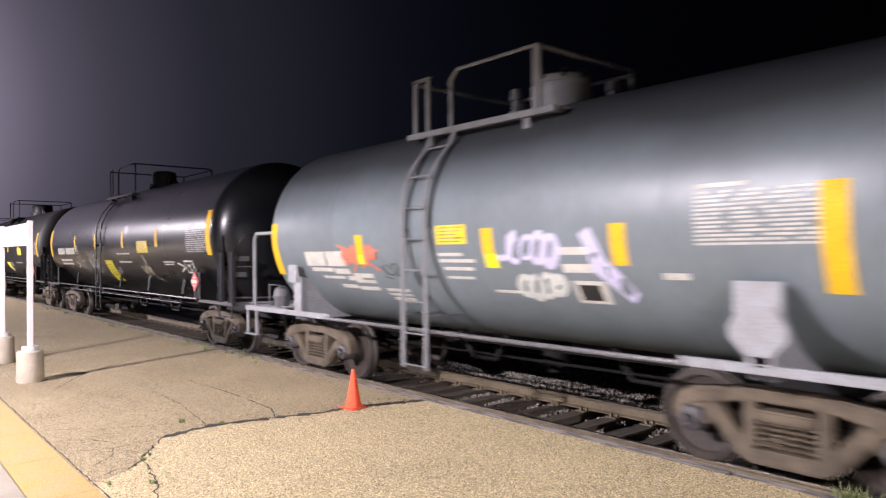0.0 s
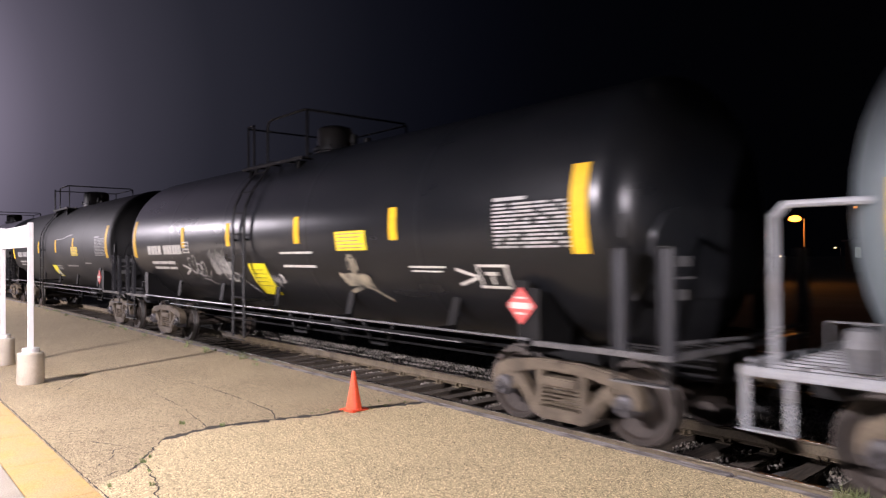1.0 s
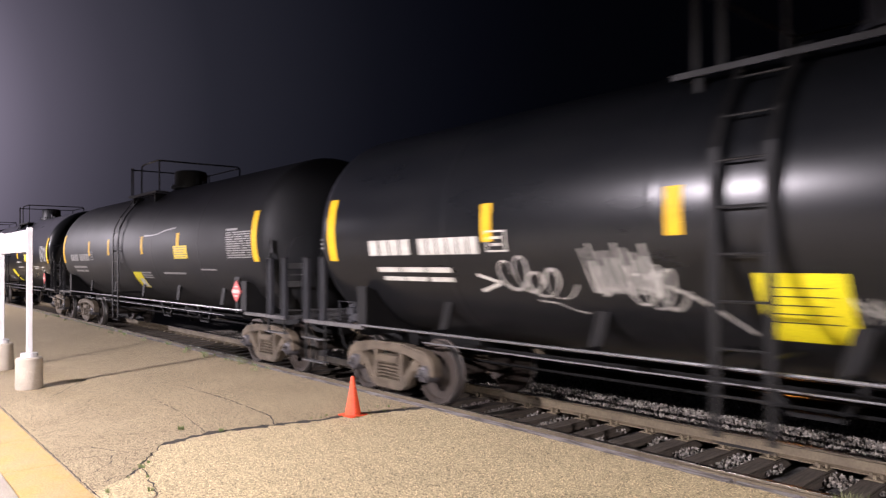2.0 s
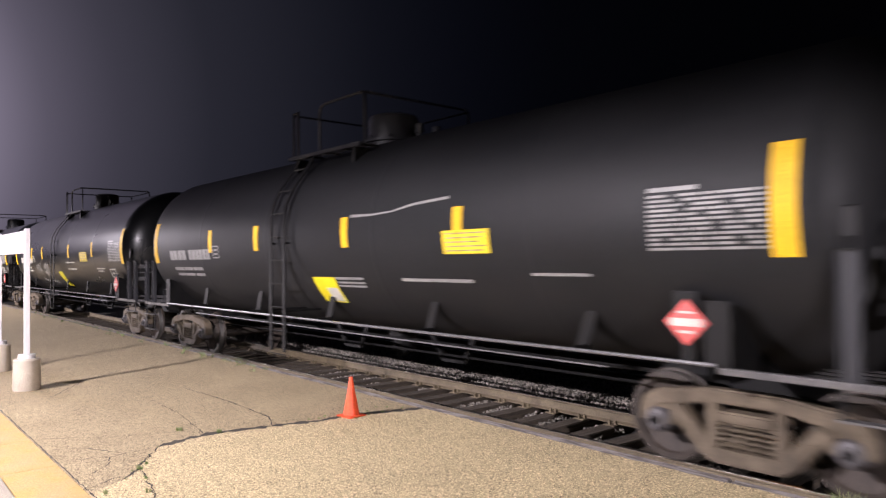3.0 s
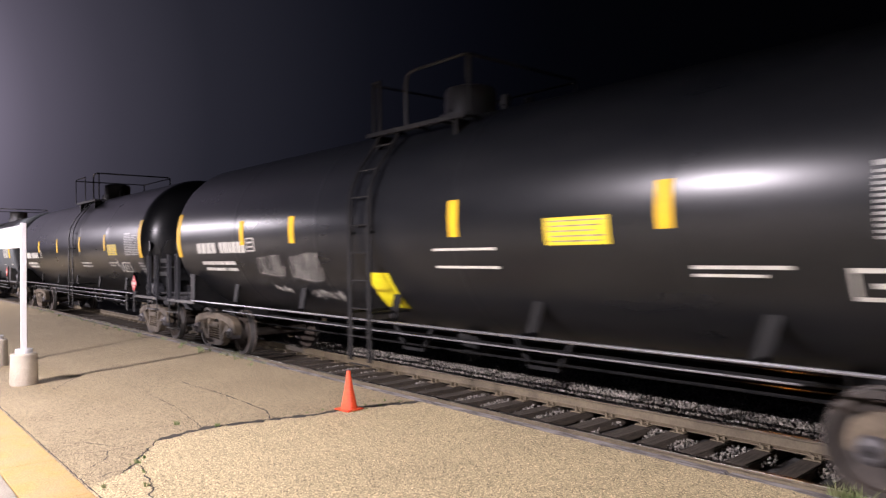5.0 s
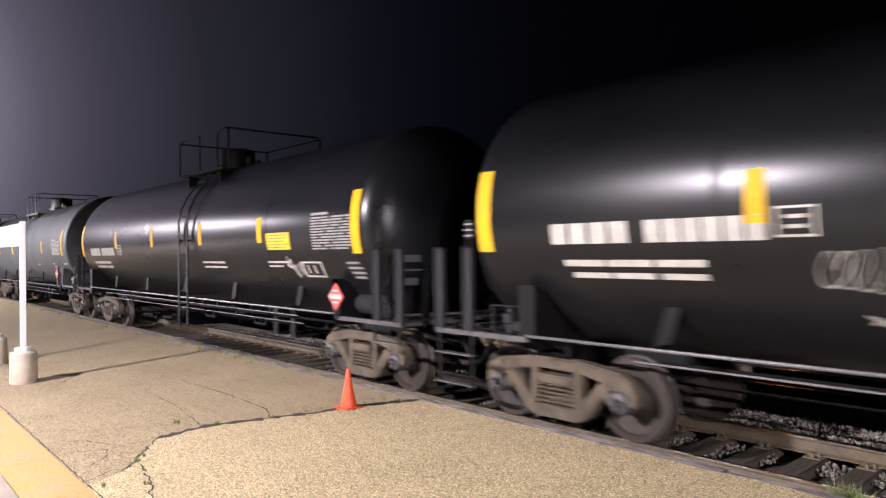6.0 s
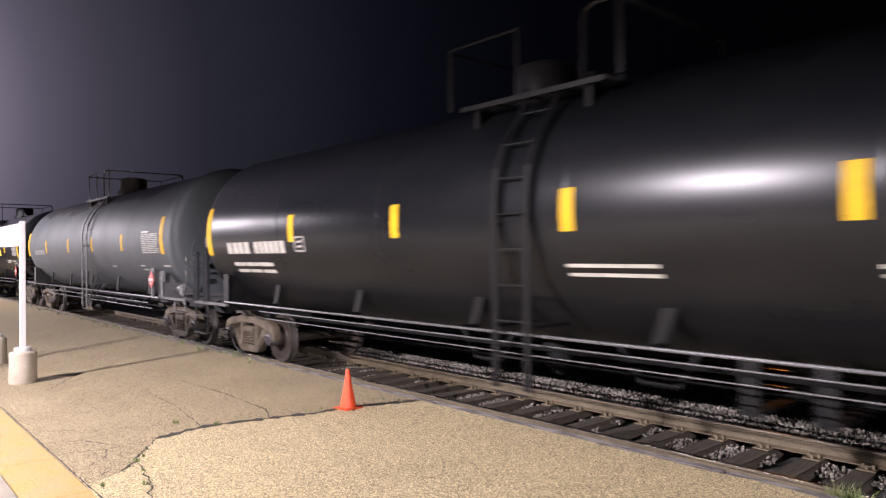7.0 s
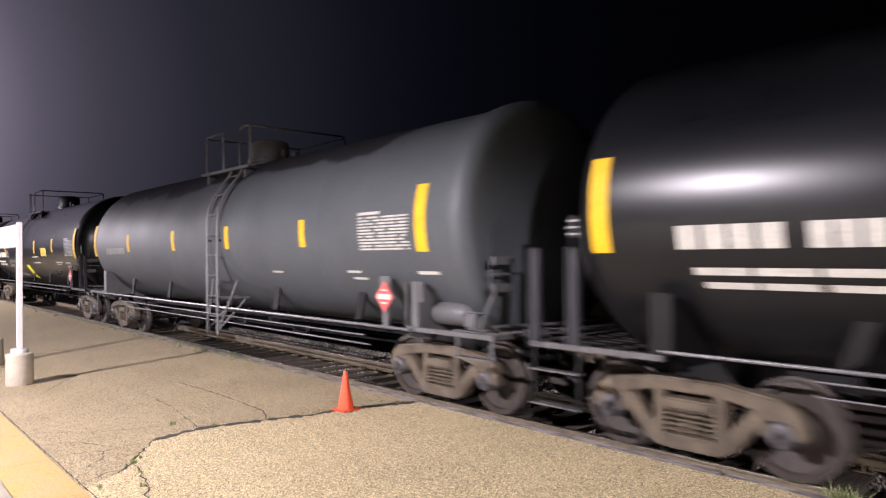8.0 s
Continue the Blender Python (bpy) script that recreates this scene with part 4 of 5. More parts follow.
def placard(car, x, metal, z=1.30):
    bm = bmesh.new()
    box(bm, x - 0.06, x + 0.06, -1.53, -1.48, 0.88, z - 0.12)
    box(bm, x - 0.15, x + 0.10, -1.52, -1.485, z - 0.15, z + 0.28, 0.01)
    stand = part("placard_holder", bm, metal, car)
    bm = bmesh.new()
    c = 0.21
    f = [bm.verts.new((x + a, -1.545, z + b)) for a, b in ((0, c), (c, 0), (0, -c), (-c, 0))]
    g = [bm.verts.new((v.co.x, -1.532, v.co.z)) for v in f]
    bm.faces.new(f)
    bm.faces.new(g)
    for i in range(4):
        bm.faces.new((f[i], f[(i + 1) % 4], g[(i + 1) % 4], g[i]))
    part("placard", bm, "red", stand, "red diamond hazard placard with white bars")
    bm = bmesh.new()
    box(bm, x - 0.155, x + 0.155, -1.553, -1.546, z - 0.035, z + 0.035)
    box(bm, x - 0.08, x + 0.08, -1.553, -1.546, z + 0.08, z + 0.10)
    box(bm, x - 0.07, x + 0.07, -1.553, -1.546, z - 0.10, z - 0.075)
    part("placard_bars", bm, "white", stand)


def plate(car, name, x0, x1, z0, z1, mat, label="", lean=0.0, lift=0.006):
    bm = bmesh.new()
    decal(bm, x0, x1, z0, z1, lift, lean)
    return part(name, bm, mat, car, label)


def bars(car, name, mat, rows, label="", lift=0.006):
    for x0, x1, z0, z1 in rows:
        bm = bmesh.new()
        decal(bm, x0, x1, z0, z1, lift)
        part(name, bm, mat, car, label)


def word(car, x0, x1, z0, z1, count, mat):
    """A word that nobody can read: a row of upright bars."""
    step = (x1 - x0) / count
    bars(car, "letter_bar", mat, [(x0 + k * step, x0 + (k + 0.82) * step, z0, z1) for k in range(count)])


def yellow_sign(car, x0, x1, z0, z1):
    s = plate(car, "yellow_sign", x0, x1, z0, z1, "sign_yellow", "yellow warning panel with dark lettering bars")
    bm = bmesh.new()
    n = 5
    for i in range(n):
        z = z1 - (i + 0.75) * (z1 - z0) / (n + 0.5)
        decal(bm, x0 + 0.05 + 0.02 * (i % 2), x1 - 0.05 - 0.06 * (i % 3), z - 0.008, z + 0.008, 0.009)
    part("sign_lettering", bm, "straw_spray", s)


def data_block(car, x0, x1, z0, z1, mat, rng, rows=12):
    bm = bmesh.new()
    text_rows(bm, x0, x1, z0, z1, rows, rng)
    decal(bm, x0, x0 + (x1 - x0) * 0.45, z1 + 0.03, z1 + 0.07)
    tagged(part("data_lettering", bm, mat, car, "block of small white lettering bars"), kind="stuff")


def build_car(paint, metal, centre, label, half=7.5, half_car=8.75, truck_x=6.95, xl=0.0, shape="square", posts=True, tall=2.25, rails=((0.86, 0.024, 1.55),), tlabel="", crown=None, reservoir=None, rear=None):
    global ZC, RT
    ZC, RT = (2.25, 1.55) if half < 5 else (2.32, 1.60)
    car = empty("tank_car", pose(centre, YC, 0), label, "tank car", "tank cars of the train")
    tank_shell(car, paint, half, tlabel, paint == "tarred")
    running_gear(car, half_car, truck_x, metal, rails, rear)
    axles = truck(car, -(rear or truck_x)) + truck(car, truck_x)
    ladder_and_top(car, xl, "ladder_grey" if metal == "frame_grey" else metal, shape, crown)
    end_fittings(car, half_car, half, metal, paint, posts, tall, reservoir)
    return car, axles


TRAIN = []   # (car, centre at the clip's start, its wheelsets)


def car_grey_short():
    c = -6.5
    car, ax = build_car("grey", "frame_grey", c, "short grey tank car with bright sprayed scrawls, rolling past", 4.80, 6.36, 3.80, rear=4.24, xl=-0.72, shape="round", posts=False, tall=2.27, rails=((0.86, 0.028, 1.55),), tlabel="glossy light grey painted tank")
    rng = random.Random(3)
    for x in (-4.90, 4.30):
        plate(car, "yellow_strip", x, x + 0.21, 1.53, 2.42, "yellow")
    yellow_sign(car, -0.36, 0.2, 1.99, 2.23)
    plate(car, "yellow_strip", 0.48, 0.66, 1.86, 2.17, "yellow")
    plate(car, "yellow_dab", 0.49, 0.70, 1.70, 1.858, "lemon", "yellow sprayed dab")
    plate(car, "yellow_strip", 2.32, 2.50, 1.74, 2.16, "yellow")
    data_block(car, 3.24, 4.3, 1.91, 2.40, "white", rng, 13)
    bars(car, "number_bar", "white", [(a - 0.2, b - 0.2, c, d) for a, b, c, d in ((-3.6, -3.0, 1.69, 1.92), (-2.95, -2.42, 1.69, 1.92), (-3.48, -2.85, 1.60, 1.66), (-2.8, -2.39, 1.57, 1.65), (-3.2, -2.6, 1.49, 1.53), (-2.5, -2.1, 1.47, 1.53), (-2.3, -1.8, 1.52, 1.58), (-2.3, -1.8, 1.44, 1.48), (-2.77, -2.35, 1.35, 1.40), (-2.3, -1.8, 1.33, 1.38), (-1.6, -1.06, 1.33, 1.37), (-1.6, -1.06, 1.27, 1.30), (-1.55, -1.06, 1.20, 1.24))], "white lettering bars on grey paint")
    bars(car, "lettering_bar", "white", [(-0.37, 0.1, 1.84, 1.88), (-0.37, 0.3, 1.76, 1.80), (-0.3, 0.25, 1.66, 1.70), (-0.3, 0.2, 1.55, 1.58), (0.5, 0.9, 1.40, 1.43), (2.86, 3.12, 1.61, 1.67)])
    bars(car, "white_panel", "white", [(1.66, 2.02, 1.85, 1.93), (1.66, 2.05, 1.66, 1.75), (1.74, 2.16, 1.53, 1.57), (1.74, 2.16, 1.33, 1.36), (1.74, 1.80, 1.36, 1.53), (2.08, 2.16, 1.36, 1.53)], "white framed panel")
    bars(car, "dark_panel", "dark", [(1.80, 2.08, 1.36, 1.53)], "dark framed lettering panel")
    for mat, x0, x1, z0, z1, w, k in (("orange_spray", -2.66, -1.80, 1.70, 2.03, 0.17, 7), ("lilac_spray", 0.75, 1.6, 1.76, 2.08, 0.12, 5), ("white_spray", 0.95, 1.6, 1.36, 1.62, 0.11, 4)):
        bm = bmesh.new()
        scrawl(bm, x0, x1, z0, z1, w, rng, k, mat == "orange_spray")
        tagged(part("spray_scrawl", bm, mat, car, {"orange_spray": "orange sprayed scrawl", "lilac_spray": "lilac sprayed scrawl", "white_spray": "pale sprayed scrawl"}[mat]), kind="stuff")
    bm = bmesh.new()
    stroke(bm, [(2.0, 2.1), (2.08, 1.95), (2.13, 1.75), (2.3, 1.6), (2.48, 1.4)], 0.24)
    plate(car, "yellow_strip", -2.23, -2.06, 1.86, 2.155, "yellow", "short yellow strip in the orange scrawl", lift=0.016)
    part("spray_scrawl", bm, "lilac_spray", car, "lilac sprayed stripe")
    bm = bmesh.new()
    looping(bm, -1.62, -1.25, 1.56, 1.74, 0.022, 2, 0.1)
    stroke(bm, [(-1.72, 1.70), (-1.6, 1.62), (-1.66, 1.55), (-1.5, 1.52)], 0.022, 0.012)
    part("spray_scrawl", bm, "dark", car, "thin dark sprayed loops")
    bm = bmesh.new()
    for k in range(11):
        a = 2 * math.pi * k / 11 + 0.3
        q = 0.54 + 0.17 * math.sin(3.7 * k)
        stroke(bm, [(-2.2 + 0.2 * math.cos(a), 1.86 + 0.10 * math.sin(a)), (-2.2 + q * math.cos(a), 1.86 + 0.44 * q * math.sin(a))], 0.055, 0.008 + 0.0004 * k)
    tagged(part("spray_scrawl", bm, "orange_spray", car, "orange sprayed rays"), kind="stuff")
    plate(car, "yellow_dab", -2.24, -2.07, 1.73, 1.86, "lemon", "yellow sprayed dab", lift=0.016)
    # grey hazard sign holder over the leading truck
    bm = bmesh.new()
    box(bm, 3.58, 4.00, -1.53, -1.49, 1.34, 1.62, 0.008)
    v = [(3.80 + 0.25 * a, 1.20 + 0.21 * b) for a, b in ((-0.55, 1), (0.55, 1), (1, 0.2), (1, -0.3), (0.45, -1), (-0.45, -1), (-1, -0.3), (-1, 0.2))]
    fr = [bm.verts.new((x, -1.56, z)) for x, z in v]
    bk = [bm.verts.new((x, -1.535, z)) for x, z in v]
    bm.faces.new(fr)
    bm.faces.new(bk)
    for i in range(8):
        bm.faces.new((fr[i], fr[(i + 1) % 8], bk[(i + 1) % 8], bk[i]))
    box(bm, 3.74, 3.88, -1.52, -1.49, 0.90, 1.36)
    part("placard_holder", bm, "frame_grey", car, "blank pale hazard sign holder")
    # battery-like box and bracket over the trailing deck
    bm = bmesh.new()
    box(bm, -4.30, -3.98, -1.56, -1.525, 1.40, 1.70, 0.01)
    part("label_holder", bm, "frame_grey", car)
    bm = bmesh.new()
    lathe(bm, [(0.93, 0.13), (1.12, 0.16), (1.25, 0.12), (1.30, 0.05)], "z", 16, at=(-5.2, -1.2, 0))
    tube(bm, [(-5.4, -1.35, 0.95), (-5.4, -1.35, 1.32), (-5.0, -1.35, 1.32), (-5.0, -1.35, 0.95)], 0.014, 6)
    part("brake_valve", bm, "frame_dull", car)
    TRAIN.append((car, c, ax))


def black_marks(car, rng, num="white", strips=(-3.95, -1.35, 1.30, 4.10), sign=2.7, half=7.3, data="print_white", num_x=-6.28, tag=2.42, dz=0.0):
    """What all the long cars carry: end strips, small strips, numbers, data block."""
    for x in (-half - 0.09, half - 0.11):
        plate(car, "yellow_strip", x, x + 0.215, 1.88, 2.82, "yellow", "tall yellow reflective strip")
    for x in strips:
        plate(car, "yellow_strip", x, x + 0.17, 2.09, 2.54, "yellow")
    data_block(car, half - 1.25, half - 0.14, 1.93, 2.46, data, rng, 12)
    word(car, num_x, num_x + 0.98, 1.95 + dz, 2.16 + dz, 4, num)
    word(car, num_x + 1.13, num_x + 2.30, 1.95 + dz, 2.16 + dz, 6, num)
    fx = num_x + tag
    bars(car, "framed_label", num, [(fx + a, fx + b, c + dz, d + dz) for a, b, c, d in ((0, 0.32, 2.20, 2.22), (0, 0.32, 1.97, 1.99), (0, 0.02, 1.99, 2.20), (0.30, 0.32, 1.99, 2.20), (0.08, 0.24, 2.12, 2.15), (0.08, 0.24, 2.04, 2.07))])
    bars(car, "lettering_bar", num, [(num_x + a, num_x + a + 0.5, 1.72 + dz, 1.785 + dz) for a in (0.12, 0.66, 1.20)] + [(num_x + a, num_x + a + 0.46, 1.60 + dz, 1.655 + dz) for a in (0.2, 0.7, 1.24)])
    if sign is not None:
        yellow_sign(car, sign, sign + 0.82, 1.96, 2.25)


def chevron(car, x, mat="white"):
    bm = bmesh.new()
    stroke(bm, [(x, 1.70), (x + 0.36, 1.61)], 0.05)
    stroke(bm, [(x, 1.50), (x + 0.36, 1.60)], 0.05)
    part("chevron_mark", bm, mat, car, "white chevron mark")


def car_black_scrawled():
    c = -21.5
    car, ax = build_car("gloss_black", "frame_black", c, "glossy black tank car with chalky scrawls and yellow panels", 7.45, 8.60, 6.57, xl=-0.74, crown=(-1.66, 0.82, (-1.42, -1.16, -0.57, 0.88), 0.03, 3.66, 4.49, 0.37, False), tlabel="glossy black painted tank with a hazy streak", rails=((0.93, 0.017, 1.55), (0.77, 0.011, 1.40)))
    rng = random.Random(11)
    black_marks(car, rng, strips=(-3.93, -1.49, 1.28, 4.0), sign=2.58, half=7.3)
    plate(car, "yellow_panel", -0.72, 0.0, 1.16, 1.75, "lemon", "slanting bright yellow panel", 0.0)
    bars(car, "lettering_bar", "white", [(0.70, 1.82, 1.92, 1.955), (0.72, 1.82, 1.69, 1.73), (4.32, 5.06, 1.71, 1.735), (4.36, 4.98, 1.655, 1.675), (5.65, 6.18, 1.73, 1.76), (5.62, 6.14, 1.47, 1.50), (5.65, 5.68, 1.5, 1.73), (6.12, 6.16, 1.5, 1.73), (5.78, 5.98, 1.63, 1.67), (5.86, 5.90, 1.52, 1.63)])
    chevron(car, 5.26)
    chevron(car, -4.12)
    for mat, x0, x1, z0, z1, w, k in (("chalk", 0.0, 0.5, 1.3, 1.6, 0.07, 3), ("straw_spray", 2.50, 3.24, 1.40, 1.62, 0.11, 9)):
        bm = bmesh.new()
        scrawl(bm, x0, x1, z0, z1, w, rng, k)
        tagged(part("spray_scrawl", bm, mat, car, "chalky grey scrawl" if mat == "chalk" else "straw-coloured sprayed scrawl"), kind="stuff")
    bm = bmesh.new()
    stroke(bm, [(3.0, 1.42), (3.2, 1.38), (3.35, 1.31), (3.54, 1.22)], 0.07)
    stroke(bm, [(2.80, 1.66), (2.80, 1.80), (2.86, 1.88), (2.96, 1.88), (3.02, 1.79), (3.01, 1.66)], 0.07, 0.010)
    stroke(bm, [(2.58, 1.50), (2.75, 1.52), (3.0, 1.52), (3.20, 1.46)], 0.24, 0.008)
    stroke(bm, [(2.91, 1.58), (2.91, 1.72), (2.91, 1.84)], 0.12, 0.009)
    stroke(bm, [(2.48, 1.60), (2.6, 1.52), (2.70, 1.46)], 0.10, 0.011)
    stroke(bm, [(2.56, 1.32), (2.75, 1.36), (2.95, 1.40)], 0.08, 0.012)
    stroke(bm, [(3.05, 1.60), (3.16, 1.52), (3.28, 1.42)], 0.12, 0.010)
    tagged(part("spray_scrawl", bm, "straw_spray", car, "straw-coloured sprayed shape with a tail"), kind="stuff")
    bm = bmesh.new()
    looping(bm, -3.70, -3.20, 1.50, 1.92, 0.046, 2, 0.1)
    looping(bm, -3.28, -2.78, 1.44, 1.78, 0.042, 2, 0.25)
    stroke(bm, [(-3.25, 1.42), (-3.0, 1.40), (-2.8, 1.33), (-2.62, 1.30)], 0.03, 0.012)
    tagged(part("spray_scrawl", bm, "chalk", car, "chalky grey looping scrawl"), kind="stuff")
    bm = bmesh.new()
    for k in range(8):
        x, h = -2.50 + 0.105 * k, 0.05 * math.sin(1.9 * k)
        stroke(bm, [(x, 1.99 + h), (x + 0.05, 1.84), (x + 0.075, 1.68), (x + 0.10, 1.54 - h), (x + 0.15, 1.53), (x + 0.15, 1.70), (x + 0.12, 1.86 - h)], 0.046, 0.007 + 0.0004 * k)
    looping(bm, -1.95, -1.45, 1.38, 1.78, 0.044, 3, 0.3)
    stroke(bm, [(-1.55, 1.62), (-1.3, 1.52), (-1.05, 1.36), (-0.85, 1.20)], 0.05, 0.012)
    tagged(part("spray_scrawl", bm, "chalk", car, "chalky grey filled scrawl with a tail"), kind="stuff")
    bars(car, "lettering_bar", "dark", [(-0.64 + 0.01 * k, -0.10 - 0.04 * (k % 3), 1.33 + 0.075 * k, 1.337 + 0.075 * k) for k in range(5)], lift=0.010)
    placard(car, 6.43, "frame_black")
    TRAIN.append((car, c, ax))


def car_dull():
    c = -38.88
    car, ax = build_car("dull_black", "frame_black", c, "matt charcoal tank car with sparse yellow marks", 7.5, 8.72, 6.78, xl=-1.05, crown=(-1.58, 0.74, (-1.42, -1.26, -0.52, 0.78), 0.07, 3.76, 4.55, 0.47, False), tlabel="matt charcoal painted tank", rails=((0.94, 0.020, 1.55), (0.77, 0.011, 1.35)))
    rng = random.Random(12)
    black_marks(car, rng, num="dim_white", strips=(-4.21, -2.12, 0.85, 3.4), sign=3.2, half=7.4, data="dim_white", num_x=-6.46)
    plate(car, "yellow_panel", -0.25, 0.40, 1.22, 1.63, "lemon", "bright yellow panel with a worn pale corner")
    bars(car, "worn_patch", "white", [(0.04, 0.36, 1.24, 1.46)], "pale worn patch", 0.010)
    bars(car, "lettering_bar", "dim_white", [(0.45, 1.2, 1.60, 1.635), (0.45, 1.2, 1.54, 1.565), (0.45, 1.2, 1.485, 1.51), (2.17, 3.6, 1.60, 1.64), (4.6, 5.4, 1.70, 1.73)])
    bm = bmesh.new()
    stroke(bm, [(1.10, 2.55), (1.6, 2.54), (2.1, 2.56), (2.6, 2.63), (3.3, 2.67)], 0.05)
    part("scrape_mark", bm, "dim_white", car, "long pale scrape in the paint")
    placard(car, 6.5, "frame_black")
    TRAIN.append((car, c, ax))


def car_black(c, seed, xl, sign, strips, extra=None, rails=((0.94, 0.018, 1.55), (0.78, 0.012, 1.40)), num_x=-6.28, half=7.5, crown=(-1.60, 0.80, (-1.45, -1.20, -0.52, 0.78), 0.07, 3.74, 4.55, 0.42, False), own=None, truck_x=6.92, reservoir=None, tag=2.42, dz=0.0):
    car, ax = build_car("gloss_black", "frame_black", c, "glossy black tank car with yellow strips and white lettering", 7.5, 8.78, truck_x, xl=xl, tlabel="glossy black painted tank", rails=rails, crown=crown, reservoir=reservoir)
    rng = random.Random(seed)
    black_marks(car, rng, strips=strips, sign=sign, half=half, num_x=num_x, tag=tag, dz=dz)
    own = own or [(1.20, 2.32, 1.92, 1.95), (1.20, 2.32, 1.70, 1.73), (4.75, 5.62, 1.72, 1.75), (4.75, 5.4, 1.65, 1.675), (6.05, 6.6, 1.70, 1.735), (6.05, 6.6, 1.48, 1.51), (6.05, 6.08, 1.51, 1.7), (6.56, 6.6, 1.51, 1.7), (6.2, 6.4, 1.58, 1.62)]
    bars(car, "lettering_bar", "white", own)
    placard(car, 6.88 if reservoir else 6.85, "frame_black", 1.22 if reservoir else 1.30)
    if extra:
        extra(car, rng)
    TRAIN.append((car, c, ax))
    return car


def marks_panel(car, rng):
    plate(car, "yellow_panel", -0.45, 0.08, 1.10, 1.62, "lemon", "bright yellow panel")
    bm = bmesh.new()
    looping(bm, -3.85, -2.95, 1.52, 1.90, 0.020, 7, 0.35)
    looping(bm, -2.65, -1.7, 1.45, 1.93, 0.022, 8, 0.4)
    scrawl(bm, -3.6, -3.1, 1.22, 1.36, 0.05, rng, 4)
    scrawl(bm, -2.4, -1.4, 1.12, 1.34, 0.05, rng, 7)
    tagged(part("spray_scrawl", bm, "chalk", car, "grey looping scrawl"), kind="stuff")


def marks_tag(car, rng):
    bm = bmesh.new()
    scrawl(bm, 5.3, 5.75, 1.45, 1.86, 0.10, rng, 3)
    tagged(part("spray_scrawl", bm, "chalk", car, "grey sprayed tag"), kind="stuff")
    for x in (3.05, 3.75):   # guards of the bottom outlet
        bm = bmesh.new()
        box(bm, x, x + 0.20, -0.62, -0.58, 0.30, 0.80, 0.01)
        box(bm, x, x + 0.20, 0.58, 0.62, 0.30, 0.80, 0.01)
        box(bm, x, x + 0.20, -0.62, 0.62, 0.26, 0.30, 0.01)
        part("outlet_guard", bm, "steel", car)
    bars(car, "lettering_bar", "dim_white", [(7.12, 7.46, 1.72, 1.755), (7.14, 7.52, 1.645, 1.68), (7.18, 7.54, 1.57, 1.605), (7.2, 7.5, 1.50, 1.535)])


def car_grey_tarred():
    c = -91.77
    car, ax = build_car("tarred", "frame_dull", c, "dull grey tank car with a black tarred crown", 7.5, 8.75, 6.95, xl=0.82, posts=False, reservoir="frame_dull", crown=(-0.92, 1.36, (-0.70, 0.17, 0.95, 1.33), 0.05, 3.69, 4.48, 0.44, True), tlabel="dull grey painted tank with black tar on the crown", rails=((0.88, 0.024, 1.55), (0.70, 0.014, 1.40), (0.55, 0.014, 1.30)))
    rng = random.Random(14)
    for x in (-7.75, 7.1):
        plate(car, "yellow_strip", x, x + 0.22, 1.92, 2.80, "yellow", "tall yellow reflective strip")
    for x in (-4.75, -1.6, 1.22, 4.1):
        plate(car, "yellow_strip", x, x + 0.17, 2.02, 2.46, "yellow")
    data_block(car, 5.8, 6.95, 1.93, 2.42, "white", rng, 11)
    word(car, -6.6, -5.0, 1.97, 2.13, 9, "dim_white")
    bars(car, "lettering_bar", "white", [(2.9, 3.25, 1.59, 1.62), (5.3, 5.65, 1.62, 1.65), (5.4, 5.75, 1.52, 1.55), (7.0, 7.5, 1.62, 1.66)])
    placard(car, 6.35, "frame_dull")
    TRAIN.append((car, c, ax))


car_grey_short()
car_black_scrawled()
car_dull()
car_black(-56.58, 21, -0.30, 3.1, (-4.40, -2.50, 1.55, 4.45), marks_panel, num_x=-6.50, half=7.52, tag=2.34, crown=(-0.82, 1.42, (-0.66, -0.50, 0.15, 1.42), 0.28, 3.72, 4.49, 0.42, False))
car_black(-74.28, 22, 0.98, 4.70, (-4.20, -1.33, 1.63, 4.35), marks_tag, own=[(1.63, 2.72, 1.715, 1.75), (1.65, 2.74, 1.62, 1.655), (4.58, 5.36, 1.73, 1.76), (4.59, 5.09, 1.66, 1.685), (5.77, 6.39, 1.73, 1.755), (5.77, 6.39, 1.50, 1.525), (5.77, 5.81, 1.525, 1.73), (6.35, 6.39, 1.525, 1.73), (5.91, 5.95, 1.56, 1.70), (6.11, 6.15, 1.56, 1.70)], num_x=-6.65, half=7.50, truck_x=6.86, tag=2.62, dz=-0.045, reservoir="upright", crown=(-0.36, 1.9, (-0.58, 0.62, 1.60, 2.05), 0.12, 3.75, 4.56, 0.44, False), rails=((0.96, 0.018, 1.55), (0.84, 0.010, 1.45), (0.70, 0.009, 1.35)))
car_grey_tarred()
car_black(-109.34, 23, -0.8, 2.8, (-4.2, -1.4, 1.6, 4.45), marks_panel)
car_black(-126.91, 24, 0.2, 3.4, (-4.2, -1.4, 1.6, 4.45))


# ---------------------------------------------------------------- platform and ground
def slab(name, x0, x1, y0, y1, z0, z1, mat, label, bevel=0.01):
    bm = bmesh.new()
    box(bm, x0, x1, y0, y1, z0, z1, bevel)
    return tagged(part(name, bm, mat), label, kind="structure")


slab("ground", -600, 600, -300, 600, -2.0, -0.62, "earth", "dark bare earth reaching to the horizon", 0)
SEAM = [(-6.20, 1.525), (-6.40, 1.85), (-6.59, 2.03), (-6.83, 2.13), (-7.30, 2.44), (-7.47, 3.10), (-7.33, 3.73), (-7.20, 4.20), (-7.21, 4.75), (-7.0, 5.3), (-6.91, 5.565)]


